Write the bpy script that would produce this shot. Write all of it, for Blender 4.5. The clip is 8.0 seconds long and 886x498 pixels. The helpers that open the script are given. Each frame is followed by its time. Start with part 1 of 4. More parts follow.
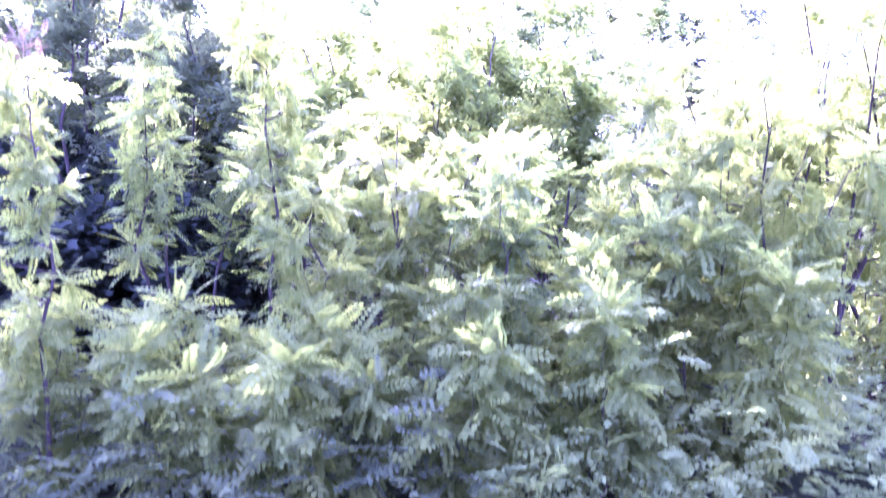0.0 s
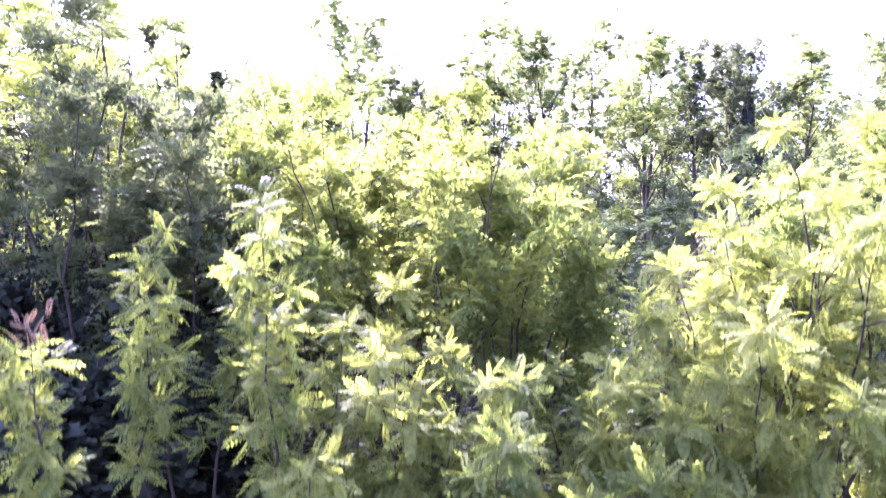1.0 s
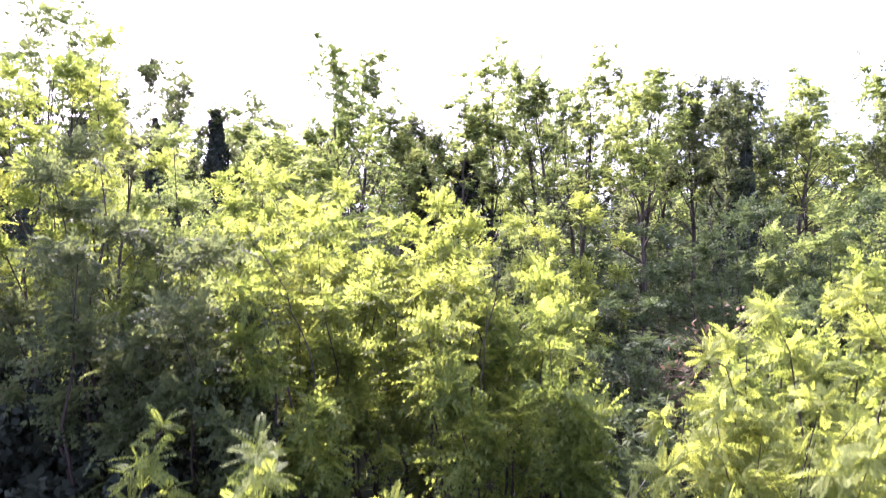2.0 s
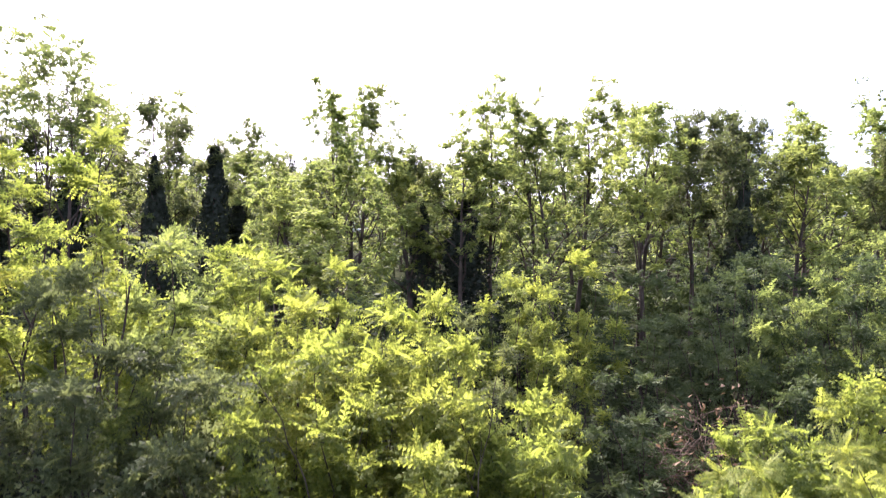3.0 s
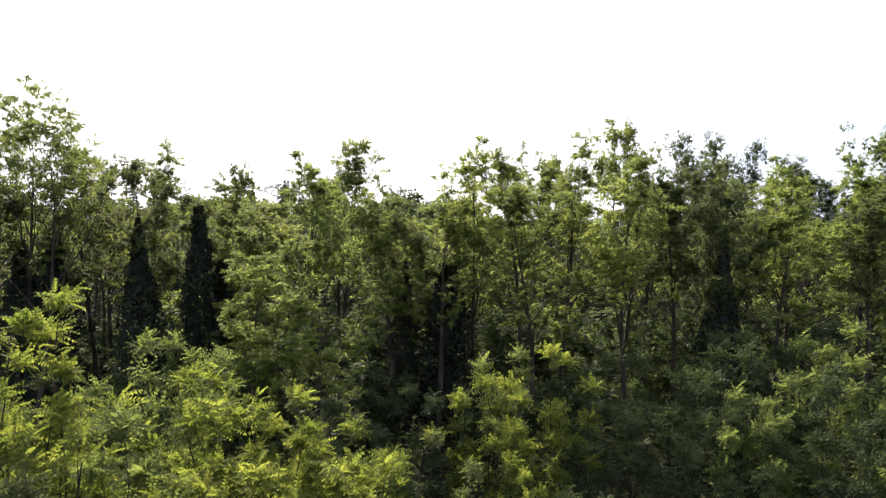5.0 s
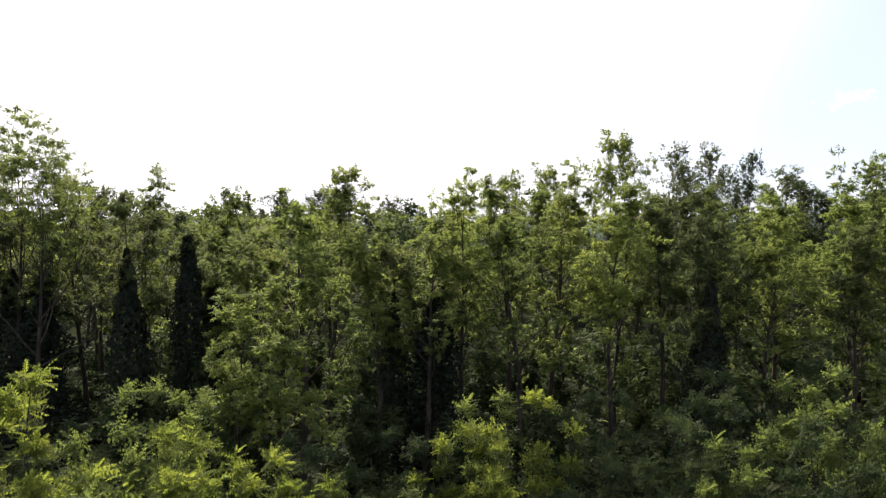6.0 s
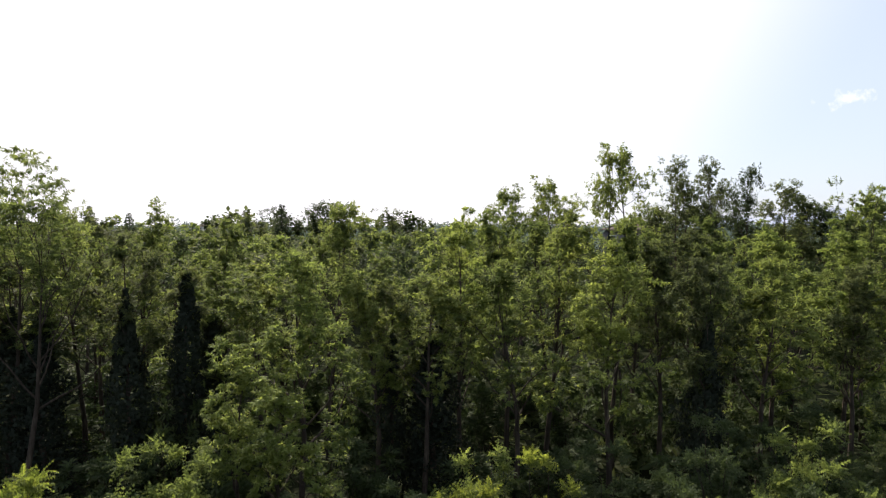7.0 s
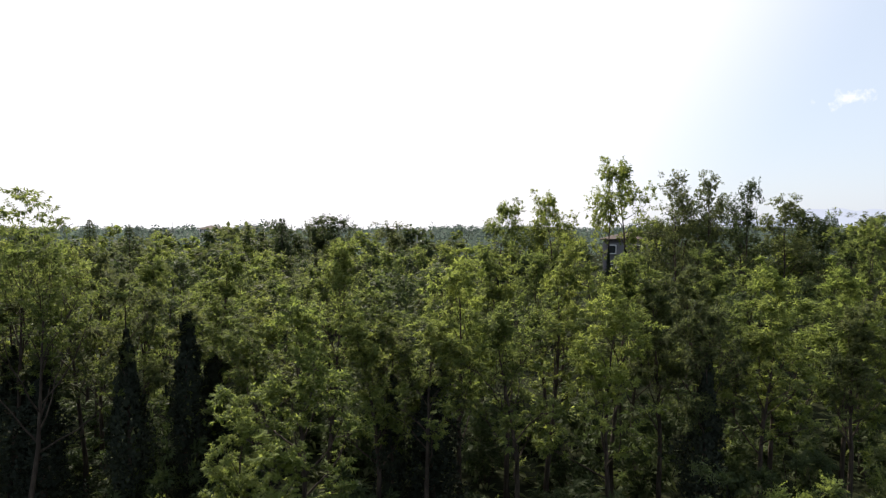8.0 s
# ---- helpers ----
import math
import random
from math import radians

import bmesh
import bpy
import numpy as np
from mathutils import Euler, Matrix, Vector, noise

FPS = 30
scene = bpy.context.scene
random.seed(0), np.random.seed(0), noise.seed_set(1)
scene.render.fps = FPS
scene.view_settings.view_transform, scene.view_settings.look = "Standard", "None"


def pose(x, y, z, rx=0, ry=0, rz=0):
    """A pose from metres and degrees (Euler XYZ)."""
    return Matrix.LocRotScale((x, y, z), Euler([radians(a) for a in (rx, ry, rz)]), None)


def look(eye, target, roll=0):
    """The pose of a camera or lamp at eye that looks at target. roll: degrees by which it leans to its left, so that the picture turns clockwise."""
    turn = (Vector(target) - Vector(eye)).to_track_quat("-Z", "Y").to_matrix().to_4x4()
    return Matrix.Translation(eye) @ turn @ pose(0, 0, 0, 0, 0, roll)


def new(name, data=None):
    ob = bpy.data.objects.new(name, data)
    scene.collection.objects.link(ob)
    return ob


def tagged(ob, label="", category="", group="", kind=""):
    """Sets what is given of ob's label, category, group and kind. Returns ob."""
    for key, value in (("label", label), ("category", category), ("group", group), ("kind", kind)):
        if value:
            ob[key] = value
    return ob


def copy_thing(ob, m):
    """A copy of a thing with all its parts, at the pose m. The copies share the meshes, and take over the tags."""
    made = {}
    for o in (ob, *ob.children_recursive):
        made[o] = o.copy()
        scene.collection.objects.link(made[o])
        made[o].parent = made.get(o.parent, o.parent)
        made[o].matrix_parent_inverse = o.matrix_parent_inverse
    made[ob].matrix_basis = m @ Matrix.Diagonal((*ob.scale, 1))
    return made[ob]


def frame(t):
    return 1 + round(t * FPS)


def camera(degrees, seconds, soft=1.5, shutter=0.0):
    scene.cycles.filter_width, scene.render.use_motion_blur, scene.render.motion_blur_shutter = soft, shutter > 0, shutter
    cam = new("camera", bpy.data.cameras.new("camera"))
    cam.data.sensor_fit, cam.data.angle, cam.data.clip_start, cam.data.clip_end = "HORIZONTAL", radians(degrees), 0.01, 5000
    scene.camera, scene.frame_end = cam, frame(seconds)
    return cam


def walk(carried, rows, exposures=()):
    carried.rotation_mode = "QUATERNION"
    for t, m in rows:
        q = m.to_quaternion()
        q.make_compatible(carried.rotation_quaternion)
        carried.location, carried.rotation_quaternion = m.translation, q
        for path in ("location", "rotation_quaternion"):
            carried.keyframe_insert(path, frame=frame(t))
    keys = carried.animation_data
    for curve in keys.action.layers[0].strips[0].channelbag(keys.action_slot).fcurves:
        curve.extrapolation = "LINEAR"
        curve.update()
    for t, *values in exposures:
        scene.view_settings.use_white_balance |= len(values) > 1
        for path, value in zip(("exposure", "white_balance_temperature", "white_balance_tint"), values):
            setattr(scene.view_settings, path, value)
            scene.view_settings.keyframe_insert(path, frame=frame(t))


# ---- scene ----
cam = camera(68.0, 8.0, soft=1.15, shutter=0.45)
PATH = [
    (0.0, 0.00, 0.0, 1.60), (0.5, 0.0, 0.0, 2.36), (1.0, 0.015, 0.0, 3.11), (1.5, 0.03, 0.0, 3.86),
    (2.0, 0.06, 0.0, 4.61), (3.5, 0.20, 0.0, 6.70), (4.0, 0.35, 0.0, 7.32), (4.5, 0.55, 0.0, 7.88),
    (6.0, 1.25, 0.0, 9.58), (6.5, 1.33, 0.0, 10.34), (7.0, 1.33, 0.0, 11.12), (7.5, 1.33, 0.0, 11.91),
    (8.0, 1.33, 0.0, 12.70)]
EXPOSURES = [(0.0, 5.45, 4500, 92), (0.5, 4.92, 4750, 80), (1.0, 4.27, 5050, 67), (2.0, 3.47, 5600, 46), (3.5, 2.65, 6080, 31), (4.5, 2.0, 6300, 22),
             (6.0, 1.36, 6400, 17), (8.0, 1.08, 6450, 14)]
walk(cam, [(t, pose(x, y, z, 87.65, 0, 0)) for t, x, y, z in PATH], EXPOSURES)

# ---- sky and sun: bright hazy afternoon, the sun ahead and a little to the left ----
SUN_AZ, SUN_EL = -21.0, 34.0          # degrees to the right of +y, degrees above the horizon
world = bpy.data.worlds.new("sky")
scene.world = world
world.use_nodes = True
wn = world.node_tree
wn.nodes.clear()
sky = wn.nodes.new("ShaderNodeTexSky")
sky.sky_type = "NISHITA"
sky.sun_disc = False
sky.sun_elevation = radians(SUN_EL)
sky.sun_rotation = radians(SUN_AZ)
sky.air_density, sky.dust_density, sky.ozone_density = 1.0, 0.9, 1.0
haze = wn.nodes.new("ShaderNodeMix")
haze.data_type = "RGBA"
haze.inputs["B"].default_value = (8.0, 9.1, 10.3, 1)
wn.links.new(sky.outputs[0], haze.inputs["A"])
# the wide bright aureole of the hazy air round the sun
toward = wn.nodes.new("ShaderNodeVectorMath"); toward.operation = "DOT_PRODUCT"
toward.inputs[1].default_value = (math.sin(radians(SUN_AZ)) * math.cos(radians(SUN_EL)), math.cos(radians(SUN_AZ)) * math.cos(radians(SUN_EL)), math.sin(radians(SUN_EL)))
ring = wn.nodes.new("ShaderNodeMapRange")
ring.interpolation_type = "SMOOTHSTEP"
ring.inputs["From Min"].default_value, ring.inputs["From Max"].default_value = 0.6, 0.83
veil = wn.nodes.new("ShaderNodeMapRange")        # the haze is thinner to look at away from the sun
veil.inputs["From Min"].default_value, veil.inputs["From Max"].default_value = -0.4, 0.57
veil.inputs["To Min"].default_value, veil.inputs["To Max"].default_value = 0.65, 0.7
glare = wn.nodes.new("ShaderNodeMix")
glare.data_type = "RGBA"
glare.inputs["B"].default_value = (11.2, 11.2, 11.4, 1)
# one small fair-weather cloud low in the clear part of the sky
way = wn.nodes.new("ShaderNodeTexCoord")
off = wn.nodes.new("ShaderNodeVectorMath"); off.operation = "SUBTRACT"
off.inputs[1].default_value = Vector((0.6118, 1.0, 0.186)).normalized()
wide = wn.nodes.new("ShaderNodeVectorMath"); wide.operation = "MULTIPLY"
wide.inputs[1].default_value = (24.0, 24.0, 62.0)
size = wn.nodes.new("ShaderNodeVectorMath"); size.operation = "LENGTH"
puff = wn.nodes.new("ShaderNodeTexNoise")
puff.inputs["Scale"].default_value, puff.inputs["Detail"].default_value = 60.0, 6.0
body = wn.nodes.new("ShaderNodeMath"); body.operation = "MULTIPLY_ADD"; body.inputs[1].default_value = 2.4
soft = wn.nodes.new("ShaderNodeMapRange")
soft.inputs["From Min"].default_value, soft.inputs["From Max"].default_value = 0.1, 0.75
cloud = wn.nodes.new("ShaderNodeMix")
cloud.data_type = "RGBA"
cloud.inputs["B"].default_value = (11.5, 11.4, 11.3, 1)
less = wn.nodes.new("ShaderNodeMath"); less.operation = "SUBTRACT"
wn.links.new(way.outputs["Generated"], off.inputs[0])
wn.links.new(off.outputs[0], wide.inputs[0])
wn.links.new(wide.outputs[0], size.inputs[0])
wn.links.new(way.outputs["Generated"], puff.inputs["Vector"])
wn.links.new(puff.outputs["Fac"], body.inputs[0])
body.inputs[2].default_value = -0.45
wn.links.new(body.outputs[0], less.inputs[0])
wn.links.new(size.outputs["Value"], less.inputs[1])
wn.links.new(less.outputs[0], soft.inputs["Value"])
wn.links.new(soft.outputs[0], cloud.inputs["Factor"])
wn.links.new(way.outputs["Generated"], toward.inputs[0])
wn.links.new(toward.outputs["Value"], ring.inputs["Value"])
wn.links.new(toward.outputs["Value"], veil.inputs["Value"])
wn.links.new(veil.outputs[0], haze.inputs["Factor"])
wn.links.new(ring.outputs[0], glare.inputs["Factor"])
wn.links.new(haze.outputs["Result"], glare.inputs["A"])
wn.links.new(glare.outputs["Result"], cloud.inputs["A"])
# close round the sun the hazy air is far brighter still
core = wn.nodes.new("ShaderNodeMapRange")
core.interpolation_type = "SMOOTHSTEP"
core.inputs["From Min"].default_value, core.inputs["From Max"].default_value = 0.86, 0.99
blaze = wn.nodes.new("ShaderNodeMix")
blaze.data_type = "RGBA"
blaze.inputs["B"].default_value = (75.0, 70.0, 62.0, 1)
wn.links.new(toward.outputs["Value"], core.inputs["Value"])
wn.links.new(core.outputs[0], blaze.inputs["Factor"])
wn.links.new(cloud.outputs["Result"], blaze.inputs["A"])
back = wn.nodes.new("ShaderNodeBackground")
back.inputs["Strength"].default_value = 0.05
wout = wn.nodes.new("ShaderNodeOutputWorld")
wn.links.new(blaze.outputs["Result"], back.inputs[0])
wn.links.new(back.outputs[0], wout.inputs[0])

sun_dir = Vector((math.sin(radians(SUN_AZ)) * math.cos(radians(SUN_EL)),
                  math.cos(radians(SUN_AZ)) * math.cos(radians(SUN_EL)), math.sin(radians(SUN_EL))))
sun_data = bpy.data.lights.new("sun", "SUN")
sun_data.energy, sun_data.angle, sun_data.color = 4.2, radians(0.5), (1.0, 0.91, 0.74)
sun = new("sun", sun_data)
sun.matrix_world = look(sun_dir * 100, (0, 0, 0))


# ---- materials ----
def node_mat(name):
    m = bpy.data.materials.new(name)
    m.use_nodes = True
    m.node_tree.nodes.clear()
    return m, m.node_tree.nodes, m.node_tree.links


def ramp(nodes, stops):
    r = nodes.new("ShaderNodeValToRGB")
    while len(r.color_ramp.elements) < len(stops):
        r.color_ramp.elements.new(0.5)
    for e, (p, c) in zip(r.color_ramp.elements, stops):
        e.position, e.color = p, (*c, 1)
    return r


def leaf_material(name, dark, mid, light, glow, through_share=0.45, rough=0.7, gloss=0.05):
    """A thin leaf: it scatters light on its face and lets some of it through."""
    m, n, l = node_mat(name)
    geo = n.new("ShaderNodeNewGeometry")
    info = n.new("ShaderNodeObjectInfo")
    tex = n.new("ShaderNodeTexNoise")
    tex.inputs["Scale"].default_value = 0.9
    tex.inputs["Detail"].default_value = 3
    co = n.new("ShaderNodeTexCoord")
    l.new(co.outputs["Object"], tex.inputs["Vector"])
    a = n.new("ShaderNodeMath"); a.operation = "MULTIPLY_ADD"
    l.new(geo.outputs["Random Per Island"], a.inputs[0]); a.inputs[1].default_value = 0.4
    l.new(tex.outputs["Fac"], a.inputs[2])
    b = n.new("ShaderNodeMath"); b.operation = "MULTIPLY_ADD"
    l.new(info.outputs["Random"], b.inputs[0]); b.inputs[1].default_value = 0.45
    l.new(a.outputs[0], b.inputs[2])
    c = n.new("ShaderNodeMath"); c.operation = "SUBTRACT"
    l.new(b.outputs[0], c.inputs[0]); c.inputs[1].default_value = 0.45
    r = ramp(n, [(0.0, dark), (0.5, mid), (1.0, light)])
    l.new(c.outputs[0], r.inputs[0])
    face = n.new("ShaderNodeBsdfPrincipled")
    l.new(r.outputs[0], face.inputs["Base Color"])
    face.inputs["Roughness"].default_value = rough
    face.inputs["Specular IOR Level"].default_value = gloss
    mixc = n.new("ShaderNodeMix"); mixc.data_type = "RGBA"; mixc.blend_type = "MULTIPLY"
    mixc.inputs["Factor"].default_value = 1.0
    l.new(r.outputs[0], mixc.inputs["A"])
    mixc.inputs["B"].default_value = (*glow, 1)
    thru = n.new("ShaderNodeBsdfTranslucent")
    l.new(mixc.outputs["Result"], thru.inputs["Color"])
    mix = n.new("ShaderNodeMixShader"); mix.inputs[0].default_value = through_share
    l.new(face.outputs[0], mix.inputs[1]); l.new(thru.outputs[0], mix.inputs[2])
    out = n.new("ShaderNodeOutputMaterial")
    l.new(mix.outputs[0], out.inputs[0])
    return m


def rough_material(name, stops, scale, stretch=(1, 1, 1), rough=0.9, bump=0.4, detail=6, gloss=0.1):
    m, n, l = node_mat(name)
    co = n.new("ShaderNodeTexCoord")
    mp = n.new("ShaderNodeMapping"); mp.inputs["Scale"].default_value = stretch
    tex = n.new("ShaderNodeTexNoise"); tex.inputs["Scale"].default_value = scale; tex.inputs["Detail"].default_value = detail
    big = n.new("ShaderNodeTexNoise"); big.inputs["Scale"].default_value = scale * 0.12; big.inputs["Detail"].default_value = 3
    l.new(co.outputs["Object"], mp.inputs[0]); l.new(mp.outputs[0], tex.inputs["Vector"]); l.new(co.outputs["Object"], big.inputs["Vector"])
    add = n.new("ShaderNodeMath"); add.operation = "MULTIPLY_ADD"
    l.new(big.outputs["Fac"], add.inputs[0]); add.inputs[1].default_value = 0.7; l.new(tex.outputs["Fac"], add.inputs[2])
    sub = n.new("ShaderNodeMath"); sub.operation = "SUBTRACT"; l.new(add.outputs[0], sub.inputs[0]); sub.inputs[1].default_value = 0.6
    r = ramp(n, stops); l.new(sub.outputs[0], r.inputs[0])
    bs = n.new("ShaderNodeBsdfPrincipled"); bs.inputs["Roughness"].default_value = rough
    bs.inputs["Specular IOR Level"].default_value = gloss
    l.new(r.outputs[0], bs.inputs["Base Color"])
    bp = n.new("ShaderNodeBump"); bp.inputs["Strength"].default_value = bump; bp.inputs["Distance"].default_value = 0.02
    l.new(tex.outputs["Fac"], bp.inputs["Height"]); l.new(bp.outputs[0], bs.inputs["Normal"])
    out = n.new("ShaderNodeOutputMaterial"); l.new(bs.outputs[0], out.inputs[0])
    return m


LEAF_YOUNG = leaf_material("young_leaf", (0.046, 0.068, 0.021), (0.095, 0.118, 0.033), (0.143, 0.161, 0.043), (2.4, 2.3, 1.15), 0.52)
LEAF_TREE = leaf_material("tree_leaf", (0.042, 0.061, 0.025), (0.083, 0.108, 0.039), (0.134, 0.159, 0.05), (2.3, 2.2, 1.35), 0.48)
LEAF_LIT = leaf_material("lit_tone_leaf", (0.06, 0.086, 0.03), (0.106, 0.136, 0.045), (0.15, 0.183, 0.056), (2.4, 2.3, 1.4), 0.48)
# the deep and dark tones also serve to put shade into leaf colour
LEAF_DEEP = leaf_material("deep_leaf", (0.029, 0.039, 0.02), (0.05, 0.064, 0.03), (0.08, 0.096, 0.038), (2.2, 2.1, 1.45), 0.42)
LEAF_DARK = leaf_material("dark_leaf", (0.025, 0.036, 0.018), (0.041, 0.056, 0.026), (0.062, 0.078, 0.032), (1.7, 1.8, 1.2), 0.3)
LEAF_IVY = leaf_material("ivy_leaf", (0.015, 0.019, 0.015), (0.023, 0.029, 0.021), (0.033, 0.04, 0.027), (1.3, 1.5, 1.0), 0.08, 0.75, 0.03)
# distance haze is painted into this leaf: paler and bluer than the near ones
LEAF_HAZED = leaf_material("hazed_far_leaf", (0.056, 0.07, 0.07), (0.072, 0.09, 0.088), (0.09, 0.11, 0.102), (1.6, 1.8, 1.5), 0.35)
LEAF_RED = leaf_material("withered_leaf", (0.055, 0.038, 0.026), (0.09, 0.064, 0.042), (0.13, 0.095, 0.06), (1.6, 1.5, 1.2), 0.25)
BARK = rough_material("grey_brown_bark", [(0.2, (0.035, 0.028, 0.022)), (0.55, (0.09, 0.072, 0.055)), (0.85, (0.17, 0.145, 0.115))], 9, (1, 1, 0.18), bump=0.9)
TWIG = rough_material("twig_bark", [(0.2, (0.03, 0.023, 0.02)), (0.8, (0.085, 0.064, 0.054))], 14, (1, 1, 0.3))
DEADWOOD = rough_material("bleached_dead_wood", [(0.2, (0.2, 0.17, 0.14)), (0.8, (0.42, 0.38, 0.32))], 12, (1, 1, 0.2))
DRY = rough_material("dry_brown_twig", [(0.2, (0.06, 0.042, 0.03)), (0.8, (0.14, 0.105, 0.075))], 14)
SOIL = rough_material("leaf_litter_ground", [(0.2, (0.016, 0.019, 0.011)), (0.5, (0.03, 0.034, 0.019)), (0.85, (0.05, 0.05, 0.029))], 3.5, bump=1.0, gloss=0.0)


# ---- building blocks ----
def mesh_from(name, verts, faces, mat):
    me = bpy.data.meshes.new(name)
    me.from_pydata(verts, [], faces)
    me.materials.append(mat)
    return me


def mesh_quads(name, verts, quads, mat):
    """A mesh of faces with three or four corners each from arrays."""
    me = bpy.data.meshes.new(name)
    quads = np.asarray(quads)
    nv, nq, k = len(verts), len(quads), quads.shape[1]
    me.vertices.add(nv)
    me.vertices.foreach_set("co", np.asarray(verts, np.float32).ravel())
    me.loops.add(nq * k)
    me.loops.foreach_set("vertex_index", np.asarray(quads, np.int32).ravel())
    me.polygons.add(nq)
    me.polygons.foreach_set("loop_start", np.arange(0, nq * k, k, dtype=np.int32))
    me.update(calc_edges=True)
    me.materials.append(mat)
    return me


def put_part(name, me, parent, label=""):
    ob = new(name, me)
    ob.parent = parent
    return tagged(ob, label) if label else ob


def part(name, bm, mat, parent, label=""):
    me = bpy.data.meshes.new(name)
    bm.to_mesh(me)
    bm.free()
    me.materials.append(mat)
    return put_part(name, me, parent, label)


def tube(points, radii, sides=6):
    """A tapered tube along points: its corners and faces."""
    vs, fs = [], []
    pts = [np.asarray(p, float) for p in points]
    for i, p in enumerate(pts):
        d = pts[min(i + 1, len(pts) - 1)] - pts[max(i - 1, 0)]
        d = d / (np.linalg.norm(d) + 1e-9)
        a = np.cross(d, (0.31, 0.95, 0.05) if abs(d[1]) < 0.9 else (1, 0, 0))
        a /= np.linalg.norm(a)
        b = np.cross(d, a)
        for k in range(sides):
            w = 2 * math.pi * k / sides
            vs.append(p + radii[i] * (math.cos(w) * a + math.sin(w) * b))
    for i in range(len(pts) - 1):
        for k in range(sides):
            k2 = (k + 1) % sides
            fs.append((i * sides + k, i * sides + k2, (i + 1) * sides + k2, (i + 1) * sides + k))
    return vs, fs


def join_tubes(tubes):
    vs, fs = [], []
    for v, f in tubes:
        o = len(vs)
        vs += v
        fs += [tuple(i + o for i in q) for q in f]
    return np.array(vs), np.array(fs)


def frond(pairs, length=0.23, leaflet=0.042, width=0.02, stalk=True, droop=0.3):
    """A pinnate leaf along x, its face towards z: leaflets in pairs and one at the tip."""
    vs, qs = [], []

    def lift(x):
        return -droop * length * (x / length) ** 2

    def blade(x, dx, dy, ln, w):
        o = len(vs)
        px, py = -dy, dx
        for t, s in ((0.0, 0), (0.5, 1), (1.0, 0), (0.5, -1)):
            X = x + dx * ln * t + px * w * 0.5 * s
            Y = dy * ln * t + py * w * 0.5 * s
            vs.append((X, Y, lift(X) - 0.18 * abs(Y) + (0.12 * w if s else 0.0)))
        qs.append((o, o + 1, o + 2, o + 3))

    for i in range(pairs):
        x = length * (0.2 + 0.74 * i / max(pairs - 1, 1))
        k = 1.0 - 0.3 * abs(i / max(pairs - 1, 1) - 0.4)
        c, s = math.cos(1.15), math.sin(1.15)
        blade(x, c, s, leaflet * k, width)
        blade(x, c, -s, leaflet * k, width)
    blade(length * 0.96, 1.0, 0.0, leaflet * 0.9, width)
    if stalk:
        o = len(vs)
        for x, w in ((0, 0.003), (length, 0.0015)):
            vs.append((x, -w, lift(x))); vs.append((x, w, lift(x)))
        qs.append((o, o + 2, o + 3, o + 1))
    return np.array(vs), np.array(qs)


def comb(pairs, length, leaflet, width, droop=0.3):
    """A pinnate leaf for the middle distance: one pointed blade to each leaflet, close-set along the stalk."""
    vs, fs = [], []

    def lift(x):
        return -droop * length * (x / length) ** 2

    for i in range(pairs):
        x = length * (0.14 + 0.8 * i / max(pairs - 1, 1))
        k = 1.0 - 0.45 * abs(i / max(pairs - 1, 1) - 0.35)
        for s in (1, -1):
            o = len(vs)
            tip = x + 0.3 * leaflet * k
            vs.extend([(x - width / 2, 0, lift(x)), (x + width / 2, 0.12 * s * leaflet, lift(x)), (tip, s * leaflet * k, lift(tip) - 0.2 * leaflet)])
            fs.append((o, o + 1, o + 2))
    o = len(vs)
    vs.extend([(length * 0.9, width * 0.5, lift(length * 0.9)), (length * 0.9, -width * 0.5, lift(length * 0.9)), (length * 1.16, 0, lift(length * 1.1))])
    fs.append((o, o + 1, o + 2))
    return np.array(vs), np.array(fs)


def as_triangles(q):
    return np.concatenate([q[:, [0, 1, 2]], q[:, [0, 2, 3]]]) if q.shape[1] == 4 else q


FROND_NEAR = frond(7, 0.25, 0.056, 0.028, droop=0.35)
FROND_MID = comb(5, 0.26, 0.068, 0.052)
FROND_TREE = comb(4, 0.26, 0.07, 0.06)
FROND_BELT = (np.array([(0, 0, 0), (0.07, 0.045, 0.012), (0.25, 0, -0.05), (0.1, -0.045, 0.006)]), np.array([(0, 3, 2, 1)]))
FROND_WOOD = (np.array([(0, 0, 0), (0.085, 0.052, 0.012), (0.19, 0, -0.035), (0.1, -0.05, 0.006)]), np.array([(0, 3, 2, 1)]))
LEAF_PAIR = (np.array([(0, 0, 0), (0.17, 0.1, 0.01), (0.4, 0.05, -0.05), (0.19, 0.0, 0.0), (0.02, -0.02, 0), (0.2, -0.03, 0.0), (0.36, -0.14, -0.05), (0.15, -0.13, 0.0)]),
             np.array([(0, 3, 2, 1), (4, 7, 6, 5)]))
CLUMP = (np.array([(0, 0, 0), (0.3, 0.2, 0.03), (0.6, 0, -0.06), (0.25, -0.22, 0.03)]), np.array([(0, 3, 2, 1)]))
IVY_LEAF = (np.array([(0, 0, 0), (0.045, 0.05, 0.01), (0.1, 0, -0.01), (0.045, -0.05, 0.01)]), np.array([(0, 1, 2, 3)]))


